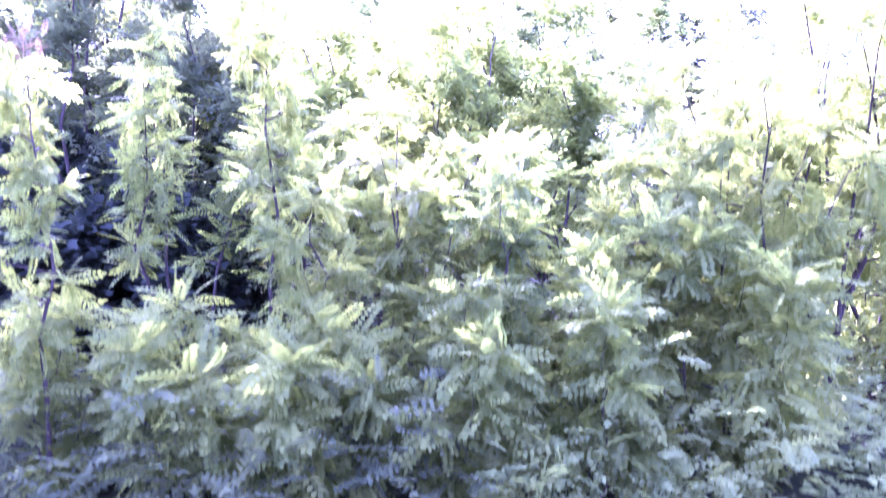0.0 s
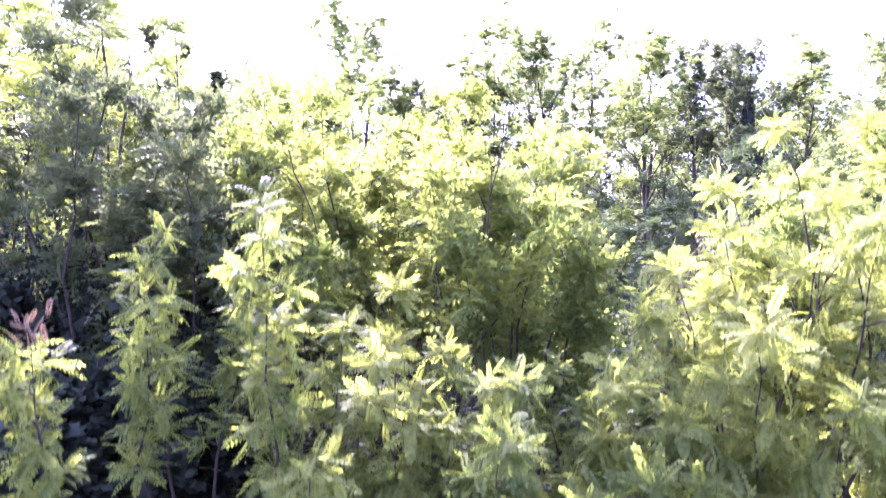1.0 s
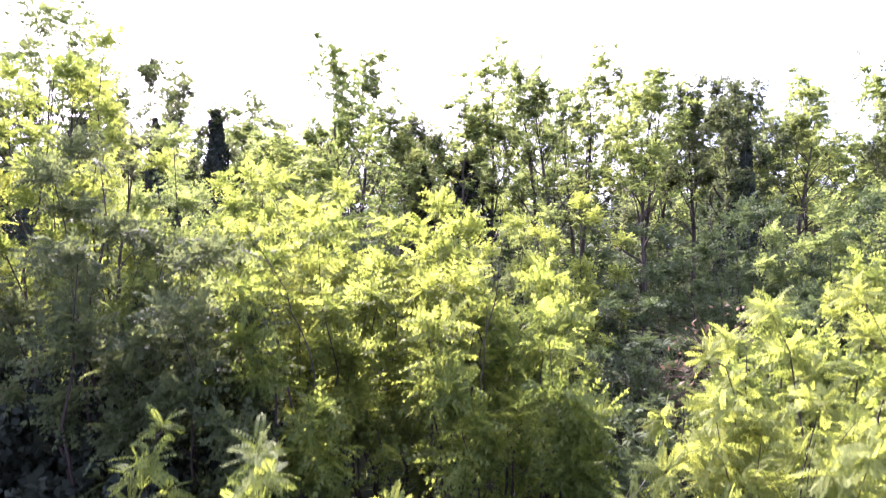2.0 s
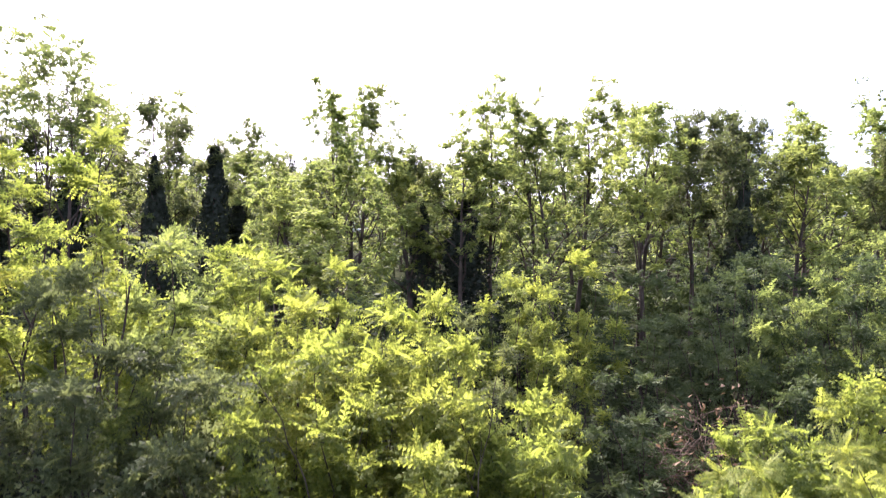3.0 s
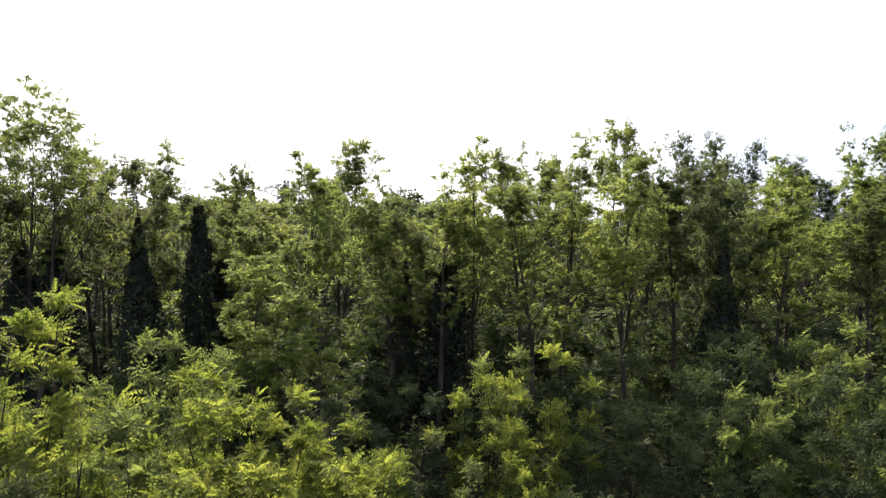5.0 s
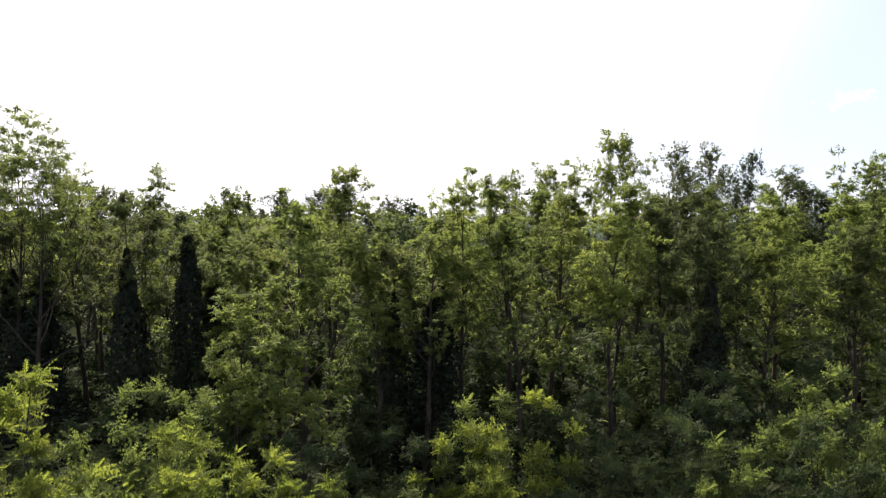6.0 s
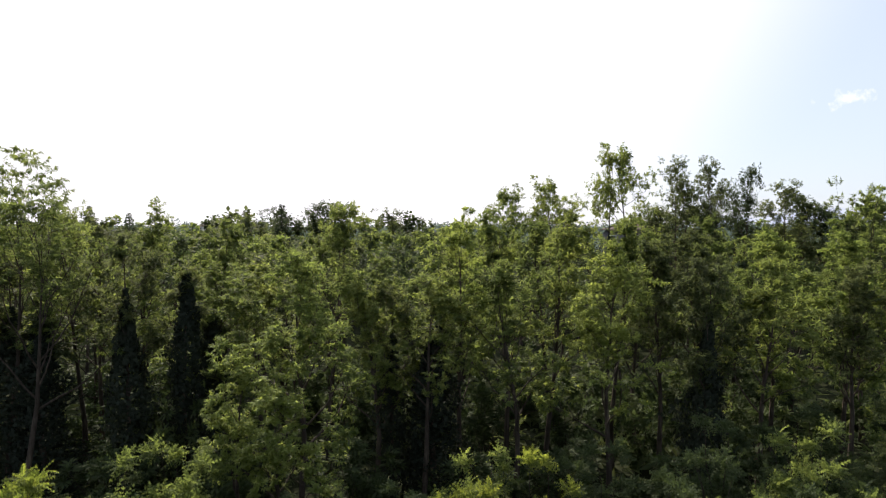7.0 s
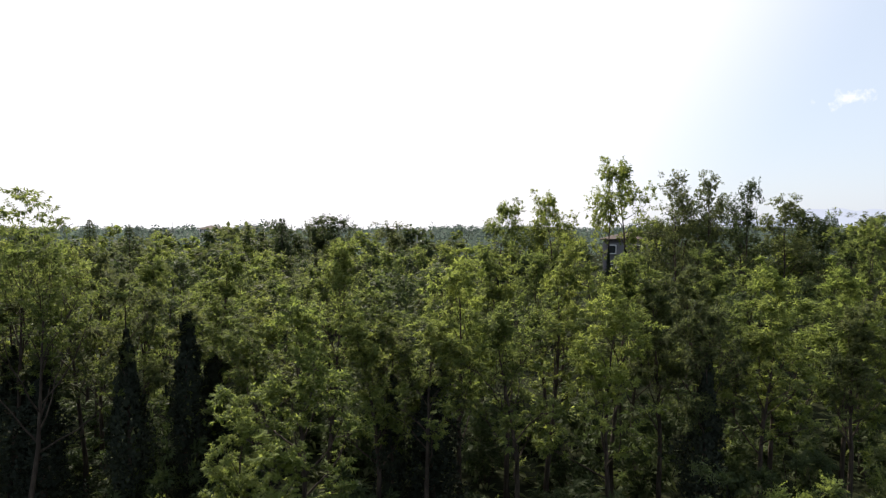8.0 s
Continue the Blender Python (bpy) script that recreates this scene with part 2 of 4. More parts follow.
def scatter(template, pos, axis, up, size):
    """Copies of a leaf template at many places: corners and faces as arrays."""
    tv, tq = template
    axis = axis / (np.linalg.norm(axis, axis=1, keepdims=True) + 1e-9)
    side = np.cross(up, axis)
    side /= np.linalg.norm(side, axis=1, keepdims=True) + 1e-9
    nor = np.cross(axis, side)
    v = (pos[:, None, :] + size[:, None, None] * (tv[None, :, 0:1] * axis[:, None] + tv[None, :, 1:2] * side[:, None] + tv[None, :, 2:3] * nor[:, None]))
    q = tq[None] + (np.arange(len(pos)) * len(tv))[:, None, None]
    return v.reshape(-1, 3), q.reshape(-1, tq.shape[1])


def fronds_on(rng, twigs, per, flat=0.75, sag=0.1, level=0.5, loose=0.22, tip=1.0):
    """Places, directions and faces of the leaves along twigs (start, way, length)."""
    p = np.array([t[0] for t in twigs]); d = np.array([t[1] for t in twigs]); ln = np.array([t[2] for t in twigs])
    n = len(twigs)
    u = (np.arange(per)[None] + rng.random((n, per))) / per
    u = 0.12 + 0.88 * u ** tip
    ang = rng.random((n, 1)) * 6.28 + np.arange(per)[None] * 2.4 + rng.normal(0, 0.3, (n, per))
    a = np.cross(d, np.array([0.13, 0.21, 0.97])); a /= np.linalg.norm(a, axis=1, keepdims=True) + 1e-9
    b = np.cross(d, a)
    pos = p[:, None] + d[:, None] * (ln[:, None] * u)[..., None]
    rad = np.cos(ang)[..., None] * a[:, None] + np.sin(ang)[..., None] * b[:, None] * 0.75
    ax = rad + d[:, None] * (0.25 + 0.9 * u[..., None] ** 3)
    ax[..., 2] = ax[..., 2] * level - sag
    ax += rng.normal(0, 0.15, ax.shape)
    up = np.zeros_like(ax); up[..., 2] = flat
    up += rng.normal(0, loose, up.shape)
    return pos.reshape(-1, 3), ax.reshape(-1, 3), up.reshape(-1, 3)


def bent(rng, p, d, length, steps, wander, lift):
    """A bent line from p along d."""
    pts = [np.array(p, float)]
    d = np.array(d, float)
    for _ in range(steps):
        d = d + rng.normal(0, wander, 3)
        d[2] += lift
        d /= np.linalg.norm(d)
        pts.append(pts[-1] + d * length / steps)
    return pts


def along(pts, u):
    s = u * (len(pts) - 1)
    i = min(int(s), len(pts) - 2)
    f = s - i
    d = pts[i + 1] - pts[i]
    return pts[i] * (1 - f) + pts[i + 1] * f, d / np.linalg.norm(d)


SINGLE_LEAVES = [mesh_quads("leaf", *frond(7, 0.25, 0.056, 0.028, droop=d), LEAF_YOUNG) for d in (0.25, 0.35, 0.45)]


def finish(root, pieces, height):
    """Makes the parts of a plant and brings its top to the height."""
    leaves = np.concatenate([v for name, v, q, mat, label in pieces if name in ("crown", "foliage")])
    k = height / np.percentile(leaves[:, 2], 99.6)
    for name, v, q, mat, label in pieces:
        v = np.array(v)
        v[:, 2] *= k
        piece = put_part(name, mesh_quads(name, v, q, mat), root, label)
        if name in ("crown", "foliage", "ivy", "young_shoot"):
            piece["kind"] = "stuff"
    return k


def tuft(rng, q, e, n, reach, rise=0.12, spread=0.85, flat=1.0):
    """Leafy twigs that burst from one place along e; flat below 1 presses them into a layer."""
    got = []
    for j in range(n):
        w = rng.normal(0, 1, 3)
        w = w / np.linalg.norm(w) * spread + e * 0.5
        w[2] = w[2] * flat + rise
        got.append((q, w / (np.linalg.norm(w) + 1e-9), reach * rng.uniform(0.55, 1.15)))
    return got


def tree_thing(name, seed, height, radius, bare, template, leaf_mat, n_tufts, per, size=1.0, ivy=0.0, ivy_radius=0.5, ivy_taper=1.4, ivy_step=0.0, lean=0.03, limbs=9, reach=0.62, bare_twigs=2, fan=5, rise=0.15, sub=(0.22, 0.45), upright=20, inner=0.4, flat=1.0):
    """A broadleaf tree with its trunk, limbs (with twigs) and crown; bare: the share of the height without leaves."""
    rng = np.random.default_rng(seed)
    root = new(name)
    pieces = []
    trunk = bent(rng, (0, 0, -0.1), (rng.normal(0, lean), rng.normal(0, lean), 1), height * 0.9, 9, 0.045, 0.06)
    r0 = 0.0105 * height + 0.02
    v, f = tube(trunk, [r0 * (1 - 0.93 * i / 9) * (1.25 if i == 0 else 1) for i in range(10)], 7)
    pieces.append(("trunk", np.array(v), np.array(f), BARK, ""))
    twigs = []
    share = max(1, int(round(n_tufts * 0.94 / limbs)))
    for k in range(limbs):
        t = bare + (0.96 - bare) * (k + 0.7 * rng.random()) / limbs
        p, d = along(trunk, t)
        az = k * 2.4 + rng.normal(0, 0.4)
        el = radians(upright + 40 * t + rng.normal(0, 9))
        prof = 1.0 - 0.5 * max(0.0, (t - 0.55) / 0.45) ** 1.5 - 0.15 * max(0.0, (0.5 - t) / 0.5)
        ln = radius * 1.15 * prof * rng.uniform(0.75, 1.25)
        way = (math.cos(az) * math.cos(el), math.sin(az) * math.cos(el), math.sin(el))
        pts = bent(rng, p, way, ln, 5, 0.16, 0.05)
        rl = max(r0 * (1 - 0.9 * t) * 0.55, 0.012)
        tubes = [tube(pts, [rl * (1 - 0.85 * i / 5) for i in range(6)], 4)]
        subs = [pts]
        for j in range(4):
            q, e = along(pts, rng.uniform(0.45, 0.95))
            w = e + rng.normal(0, 0.65, 3)
            w[2] += 0.15
            s = bent(rng, q, w / np.linalg.norm(w), ln * rng.uniform(*sub), 3, 0.15, 0.05)
            subs.append(s)
            tubes.append(tube(s, [rl * 0.4, rl * 0.3, rl * 0.2, 0.005], 3))
        for j in range(share):
            s = subs[j % len(subs)]
            q, e = along(s, 0.99 if j < len(subs) else rng.uniform(inner, 0.97))
            more = tuft(rng, q, e, fan, reach * rng.uniform(0.6, 1.2), rise, flat=flat)
            twigs += more
            for t2 in more[:bare_twigs]:
                tubes.append(tube([q, q + t2[1] * t2[2]], [0.009, 0.004], 3))
        v, q = join_tubes(tubes)
        pieces.append(("limb", v, q, BARK, ""))
    for j in range(5 if radius < 3.3 else 13):
        q, e = along(trunk, 0.995 if j == 0 else rng.uniform(0.76, 0.97))
        q = q + rng.normal(0, 0.035, 3) * radius * (4 if j else 1) * np.array([1, 1, 0.3])
        twigs += tuft(rng, q, e, fan - 1, reach * 0.8, 0.4)
    pos, ax, up = fronds_on(rng, twigs, per, sag=0.16, level=0.7, loose=0.26, tip=0.5)
    v, q = scatter(template, pos, ax, up, size * rng.uniform(0.75, 1.3, len(pos)))
    pieces.append(("crown", v, q, leaf_mat, ""))
    if ivy > 0:
        top = ivy * height
        n = int(9000 * ivy)
        h = rng.random(n) ** 0.9 * top
        a = rng.random(n) * 6.283
        lump = 1 + 0.24 * np.sin(h * 2.1 + 3 * a) + 0.14 * np.sin(h * 5.3 - 2 * a) + 0.16 * np.sin(h * 1.4 + seed)
        for hc, ac, wide in zip(rng.random(46) * top, rng.random(46) * 6.283, rng.uniform(0.18, 0.5, 46)):      # shaggy bunches
            lump = lump + rng.uniform(0.15, 0.55) * np.exp(-((h - hc) / wide) ** 2 - ((np.cos(a - ac) - 1) / 0.3) ** 2)
        rr = 0.9 * ivy_radius * np.clip(1.08 - 1.03 * (h / top) ** ivy_taper, 0.05, 2) * (1 - ivy_step / (1 + np.exp((0.64 - h / top) * 25))) * lump * (0.5 + 0.6 * rng.random(n) ** 0.6)
        base = np.array([along(trunk, min(0.99, x / (0.9 * height)))[0] for x in h])
        out = np.stack([np.cos(a), np.sin(a), rng.normal(-0.3, 0.3, n)], 1)
        pos = base + out * rr[:, None] * np.array([1, 1, 0.2])
        down = np.stack([-np.sin(a) * 0.6, np.cos(a) * 0.6, -np.ones(n)], 1) + rng.normal(0, 0.4, (n, 3))
        v, q = scatter(IVY_LEAF, pos, down, out + rng.normal(0, 0.5, (n, 3)), rng.uniform(0.8, 1.7, n))
        pieces.append(("ivy", v, q, LEAF_IVY, "dense dark evergreen ivy clothing the trunk"))
    finish(root, pieces, height)
    return root


def shrub_thing(name, seed, height, radius, template, leaf_mat, n_tufts, per, size=1.0, stems=6, low=0.1, reach=0.42, singles=0, red_tip=False, fan=4, thick_top=0.75, dome=0.72):
    """Young locust growth: shoots from one root that fill a dome, leaves in tufts along them."""
    rng = np.random.default_rng(seed)
    root = new(name)
    pieces, twigs = [], []
    per_stem = max(2, int(round(n_tufts / stems)))
    for k in range(stems):
        az = k * 2.4 + rng.normal(0, 0.3)
        spread = 0.0 if stems == 1 else 0.15 if k == 0 else 0.35 + 0.65 * (k / (stems - 1)) ** 0.7
        h = height * math.sqrt(max(0.05, 1 - dome * spread ** 2)) * rng.uniform(0.86, 1.0)
        foot = np.array([math.cos(az), math.sin(az), 0]) * radius * 0.15 * spread
        tip = np.array([math.cos(az) * radius * spread, math.sin(az) * radius * spread, h])
        bow = np.array([0, 0, 0.12 * radius * spread]) + rng.normal(0, 0.03, 3) * height
        pts = []
        for i in range(8):
            u = i / 7
            pts.append(foot * (1 - u) + tip * u + bow * (4 * u * (1 - u)) + rng.normal(0, 0.012, 3) * height * (0 < i < 7) - np.array([0, 0, 0.05 * (1 - u)]))
        rs = 0.0045 * height + 0.005
        tubes = [tube(pts, [rs * (1 - 0.85 * i / 7) for i in range(8)], 6)]
        side = []
        for j in range(per_stem):
            t = low + (1 - low) * ((j + 0.6 * rng.random()) / per_stem) ** thick_top
            if j == per_stem - 1:
                t = 0.995
            q, e = along(pts, min(t, 0.995))
            away = radius * (0.55 * (1.0 - 0.45 * t) * rng.uniform(0.05, 1.5) if stems == 1 else 0.36 * (1.05 - 0.75 * t) * rng.uniform(0.3, 1.3))
            a2 = j * 2.4 + rng.normal(0, 1.0 if stems == 1 else 0.4)
            w = np.array([math.cos(a2), math.sin(a2), rng.uniform(0.1, 0.6)])
            w /= np.linalg.norm(w)
            q2 = q + w * away
            if away > 0.08:
                (side if singles else tubes).append(tube([q, q2], [0.007, 0.005], 4))
            if rng.random() < 0.08:
                twigs.append((q2, (e + np.array([0, 0, 0.6])) / np.linalg.norm(e + np.array([0, 0, 0.6])), reach * 1.3))
            away_from = w * np.array([1, 1, 0.4]) if stems <= 3 else q2 - np.array([0, 0, 0.45 * height])
            away_from = away_from / (np.linalg.norm(away_from) + 1e-9) + np.array([0, 0, 0.3 if stems <= 3 else 0.25])
            twigs += tuft(rng, q2, away_from * 1.1, fan, reach * (1.05 - 0.3 * t) * rng.uniform(0.7, 1.2), 0.15)
        v, f = join_tubes(tubes)
        pieces.append(("stem", v, f, TWIG, ""))
        pieces += [("side_branch", np.array(v), np.array(f), TWIG, "") for v, f in side]
    pos, ax, up = fronds_on(rng, twigs, per, sag=-0.06, level=0.78, loose=0.36)
    big = size * rng.uniform(0.7, 1.25, len(pos))
    order = rng.permutation(len(pos))
    one, rest = order[:singles], order[singles:]
    v, q = scatter(template, pos[rest], ax[rest], up[rest], big[rest])
    pieces.append(("foliage", v, q, leaf_mat, ""))
    if red_tip:
        tip = np.array([0, 0, height * 0.95]) + rng.normal(0, 0.035, (16, 3)) * np.array([1, 1, 1.6])
        v, q = scatter(template, tip, rng.normal(0, 0.35, (16, 3)) + np.array([0, 0, 1.0]), rng.normal(0, 1, (16, 3)), rng.uniform(0.28, 0.5, 16))
        pieces.append(("young_shoot", v, q, LEAF_RED, "reddish brown unfolding shoot tip"))
    k = finish(root, pieces, height)
    for i in one:
        x = ax[i] / np.linalg.norm(ax[i])
        y = np.cross(up[i], x)
        y /= np.linalg.norm(y)
        z = np.cross(x, y)
        leaf = put_part("leaf", SINGLE_LEAVES[i % 3], root)
        m = Matrix(((x[0], y[0], z[0]), (x[1], y[1], z[1]), (x[2], y[2], z[2]))).to_4x4() @ Matrix.Scale(float(big[i]), 4)
        leaf.matrix_basis = Matrix.Translation((pos[i][0], pos[i][1], pos[i][2] * k)) @ m
    return root


def repeat(ob, m):
    """A copy of a plant at the pose m, which holds its own stretch."""
    made_copy = copy_thing(ob, m)
    made_copy.matrix_basis = m
    return made_copy


# ---- ground ----
def fall(y):
    """How far the land lies below the wood's level: it sinks gently beyond the trees."""
    return -0.0105 * np.maximum(0.0, y - 110.0)


def ground_height(x, y):
    return 0.12 * math.sin(x * 0.31 + 1.0) * math.cos(y * 0.23) + 0.05 * math.sin(x * 1.3 + y * 0.9)


def build_ground():
    xs = [-2500, -900, -300, -120, -60] + [-36 + 1.5 * i for i in range(49)] + [60, 120, 300, 900, 2500]
    ys = [-2500, -600, -100, -30] + [-10 + 1.5 * i for i in range(60)] + [100, 110, 250, 600, 1500, 4000]
    vs = [(x, y, ground_height(x, y) if abs(x) < 60 and -30 < y < 90 else float(fall(y))) for y in ys for x in xs]
    w = len(xs)
    fs = [(j * w + i, j * w + i + 1, (j + 1) * w + i + 1, (j + 1) * w + i) for j in range(len(ys) - 1) for i in range(w - 1)]
    me = mesh_from("ground", vs, fs, SOIL)
    for p in me.polygons:
        p.use_smooth = True
    return tagged(new("ground", me), "dark forest floor of leaf litter and soil", "ground", kind="structure")


build_ground()

# ---- young locust growth close to the camera ----
NEAR = [  # x, y, top, radius, stems, tufts, leaf size, twig reach, bare share
    (-1.10, 4.02, 3.24, 0.4, 1, 19, 0.62, 0.1, 0.42), (-2.17, 3.46, 2.46, 0.42, 1, 18, 0.58, 0.1, 0.36),
    (-2.03, 4.90, 3.02, 0.72, 3, 32, 0.64, 0.12, 0.42), (0.30, 4.35, 2.10, 0.95, 6, 34, 0.68, 0.18, 0.2),
    (1.10, 4.65, 2.10, 0.90, 6, 34, 0.72, 0.18, 0.1), (-0.50, 4.50, 2.68, 0.85, 8, 44, 0.64, 0.17, 0.2),
    (1.95, 4.75, 2.50, 0.90, 6, 38, 0.72, 0.18, 0.08), (2.75, 4.95, 3.20, 1.20, 8, 62, 0.74, 0.2, 0.08),
    (3.65, 5.60, 4.00, 1.50, 10, 84, 0.74, 0.2, 0.08), (5.20, 5.60, 3.90, 1.40, 9, 64, 0.74, 0.2, 0.08),
    (-1.55, 3.60, 1.15, 0.4, 4, 14, 0.7, 0.18, 0.15), (-2.25, 3.75, 1.15, 0.4, 4, 14, 0.7, 0.18, 0.15),
    (0.05, 3.60, 1.25, 0.55, 5, 22, 0.85, 0.24, 0.1), (0.85, 3.70, 1.30, 0.55, 5, 22, 0.85, 0.24, 0.1), (1.70, 3.90, 1.45, 0.6, 5, 24, 0.9, 0.26, 0.1),
    (-0.75, 3.45, 1.05, 0.5, 5, 20, 0.85, 0.22, 0.1)]
for i, (x, y, top, r, stems, tw, leaf, fork, bare) in enumerate(NEAR):
    s = shrub_thing("locust_sapling" if stems < 4 else "locust_shrub", 100 + i, top, r, FROND_NEAR, LEAF_YOUNG, tw, 8 if stems > 3 else 5, leaf, stems, reach=fork, low=bare, singles=185, red_tip=i == 1, dome=0.45, fan=5 if stems > 3 else 4)
    s.matrix_basis = pose(x, y, ground_height(x, y), 0, 0, 150 if i == 2 else 0)
    tagged(s, "slender young locust sapling with bright pinnate leaves" if stems < 4 else "bushy young locust with sunlit yellow-green pinnate leaves",
           "sapling" if stems < 4 else "shrub", "young locusts")

MIDDLE = [  # x, y, top, radius
    (4.60, 7.30, 4.20, 1.5), (4.40, 8.70, 3.30, 1.0), (6.60, 8.20, 4.60, 1.6),
    (-1.50, 7.30, 4.70, 1.2), (0.00, 7.45, 4.65, 1.2), (0.85, 7.05, 4.05, 1.05), (-2.40, 6.90, 4.40, 0.9),
    (-3.90, 7.25, 5.45, 1.2), (-3.70, 8.80, 5.80, 1.2), (-5.90, 9.80, 6.90, 1.5), (-7.40, 11.2, 7.10, 1.2),
    (-5.00, 9.70, 7.30, 0.95), (-7.60, 9.10, 6.50, 1.5), (-2.10, 9.20, 4.95, 1.2), (-1.00, 9.95, 4.65, 1.2), (-0.20, 9.40, 5.00, 1.0),
    (1.50, 9.70, 2.90, 0.8), (-3.00, 10.6, 5.50, 1.3), (-2.00, 11.8, 5.30, 1.3), (-1.20, 12.5, 4.70, 1.3), (-3.70, 12.2, 5.60, 1.4)]
for i, (x, y, top, r) in enumerate(MIDDLE):
    # shrubs on the left get a darker leaf: their shade is in the colour
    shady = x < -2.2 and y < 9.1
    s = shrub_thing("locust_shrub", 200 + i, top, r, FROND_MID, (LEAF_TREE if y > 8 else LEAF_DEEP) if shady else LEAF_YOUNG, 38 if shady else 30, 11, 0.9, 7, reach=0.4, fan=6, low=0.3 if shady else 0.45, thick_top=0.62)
    s.matrix_basis = pose(x, y, ground_height(x, y), 0, 0, 0)
    tagged(s, "tall locust shrub with many thin stems, shade painted into its darker leaves" if shady else "tall bushy young locust with layered sunlit pinnate leaves", "shrub", "young locusts")

# ---- lower thicket before the wood ----
FARTHER = [
    (3.80, 12.4, 3.30, 1.3), (6.60, 11.8, 3.20, 1.2), (2.50, 12.6, 3.60, 0.8), (2.00, 15.6, 4.90, 1.5), (3.50, 16.8, 5.30, 1.6),
    (2.50, 17.8, 5.00, 1.5), (0.50, 13.1, 4.20, 1.2), (-5.70, 14.5, 5.75, 1.6), (-5.70, 16.7, 5.40, 1.6), (7.10, 15.1, 5.00, 1.5),
    (8.20, 14.7, 4.90, 1.4), (9.20, 14.2, 5.20, 1.5), (8.50, 13.1, 4.50, 1.4), (8.00, 16.5, 5.20, 1.6), (5.60, 16.2, 3.60, 1.5),
    (11.5, 17.7, 5.60, 1.7), (13.0, 16.0, 5.50, 1.7), (15.5, 20.0, 6.00, 1.8), (11.0, 14.2, 5.00, 1.6), (-8.00, 15.2, 4.1, 1.6),
    (-10.0, 17.2, 4.20, 1.8), (-8.00, 19.0, 3.50, 1.7), (0.00, 17.5, 4.00, 1.6), (6.00, 19.2, 4.50, 1.7), (10.0, 20.2, 5.00, 1.8),
    (-12.5, 15.0, 5.8, 1.8), (-10.5, 13.0, 5.70, 1.7), (-2.50, 16.0, 4.30, 1.6), (13.5, 21.5, 5.00, 1.8), (18.0, 22.0, 6.0, 1.9)]
LOOK = "nnyyytdttntnnnntndtdddnnndtnnt"      # sun and shade set by leaf tone: young and bright, tree green, deep, nearly black
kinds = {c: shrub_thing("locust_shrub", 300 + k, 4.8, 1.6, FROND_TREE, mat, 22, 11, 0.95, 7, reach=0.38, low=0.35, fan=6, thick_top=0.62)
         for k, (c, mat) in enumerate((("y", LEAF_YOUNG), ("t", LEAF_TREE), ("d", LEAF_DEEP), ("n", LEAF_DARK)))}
set_down = set()
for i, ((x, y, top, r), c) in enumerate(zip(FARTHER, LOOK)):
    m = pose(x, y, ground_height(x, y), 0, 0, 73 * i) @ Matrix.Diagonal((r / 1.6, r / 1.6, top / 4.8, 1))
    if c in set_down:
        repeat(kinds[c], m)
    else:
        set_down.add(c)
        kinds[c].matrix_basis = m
        tagged(kinds[c], "locust thicket shrub before the wood, shade painted into its dark leaves" if c in "dn" else "leafy locust thicket shrub before the wood, leaves toned as sunlit", "shrub", "thicket shrubs")

# ---- the wood: a belt of tall locusts, some trunks clothed in ivy ----
TALL = [  # x, y, top, kind (6 and 7 clothed in ivy), girth where it is not 1
    (-16.3, 26.0, 13.9, 8), (-13.8, 23.0, 12.5, 8), (-12.9, 30.5, 12.2, 2), (-10.2, 34.0, 11.4, 3), (-3.7, 28.5, 11.9, 4),
    (-3.4, 21.3, 10.6, 9), (-1.1, 30.0, 9.5, 1), (2.0, 26.0, 11.5, 9), (5.7, 28.0, 12.1, 2), (7.6, 24.3, 10.3, 9),
    (15.4, 28.0, 11.2, 9), (22.0, 32.0, 13.1, 5), (-6.8, 30.2, 9.4, 1), (4.2, 29.0, 11.6, 3), (10.2, 26.5, 10.7, 0),
    (12.3, 27.5, 10.9, 0), (18.5, 28.0, 11.2, 9), (0.6, 23.6, 9.1, 4), (-8.6, 29.5, 9.6, 5), (-14.4, 28.5, 11.6, 4),
    (4.0, 24.0, 9.9, 5), (9.0, 29.5, 11.3, 4), (13.8, 31.0, 11.4, 1), (-5.6, 26.0, 9.2, 2), (-1.2, 25.0, 9.1, 3),
    (17.0, 25.0, 9.6, 0), (20.5, 27.0, 11.0, 9), (25.0, 30.0, 11.5, 1), (-18.5, 29.0, 12.4, 8), (-21.0, 26.0, 12.5, 5),
    (6.5, 32.0, 11.2, 4), (1.5, 33.0, 10.8, 2), (-4.5, 34.0, 10.6, 4), (11.0, 33.0, 10.4, 3), (16.5, 34.0, 10.6, 5), (-16.0, 33.0, 11.5, 0),
    (-9.1, 26.6, 9.6, 6), (-10.6, 25.1, 10.9, 7), (-18.2, 27.0, 9.5, 7), (-8.9, 29.0, 7.2, 6, 1.1), (10.9, 24.2, 10.0, 7, 0.9), (1.2, 25.2, 7.4, 6, 1.3), (-0.6, 25.6, 8.6, 7, 0.8), (-15.9, 26.6, 9.6, 7, 1.35), (13.5, 25.0, 9.8, 1),
    (-4.8, 19.6, 7.4, 9, 0.72), (-3.4, 18.4, 6.7, 9, 0.85), (-13.9, 25.2, 7.9, 6, 1.3)]
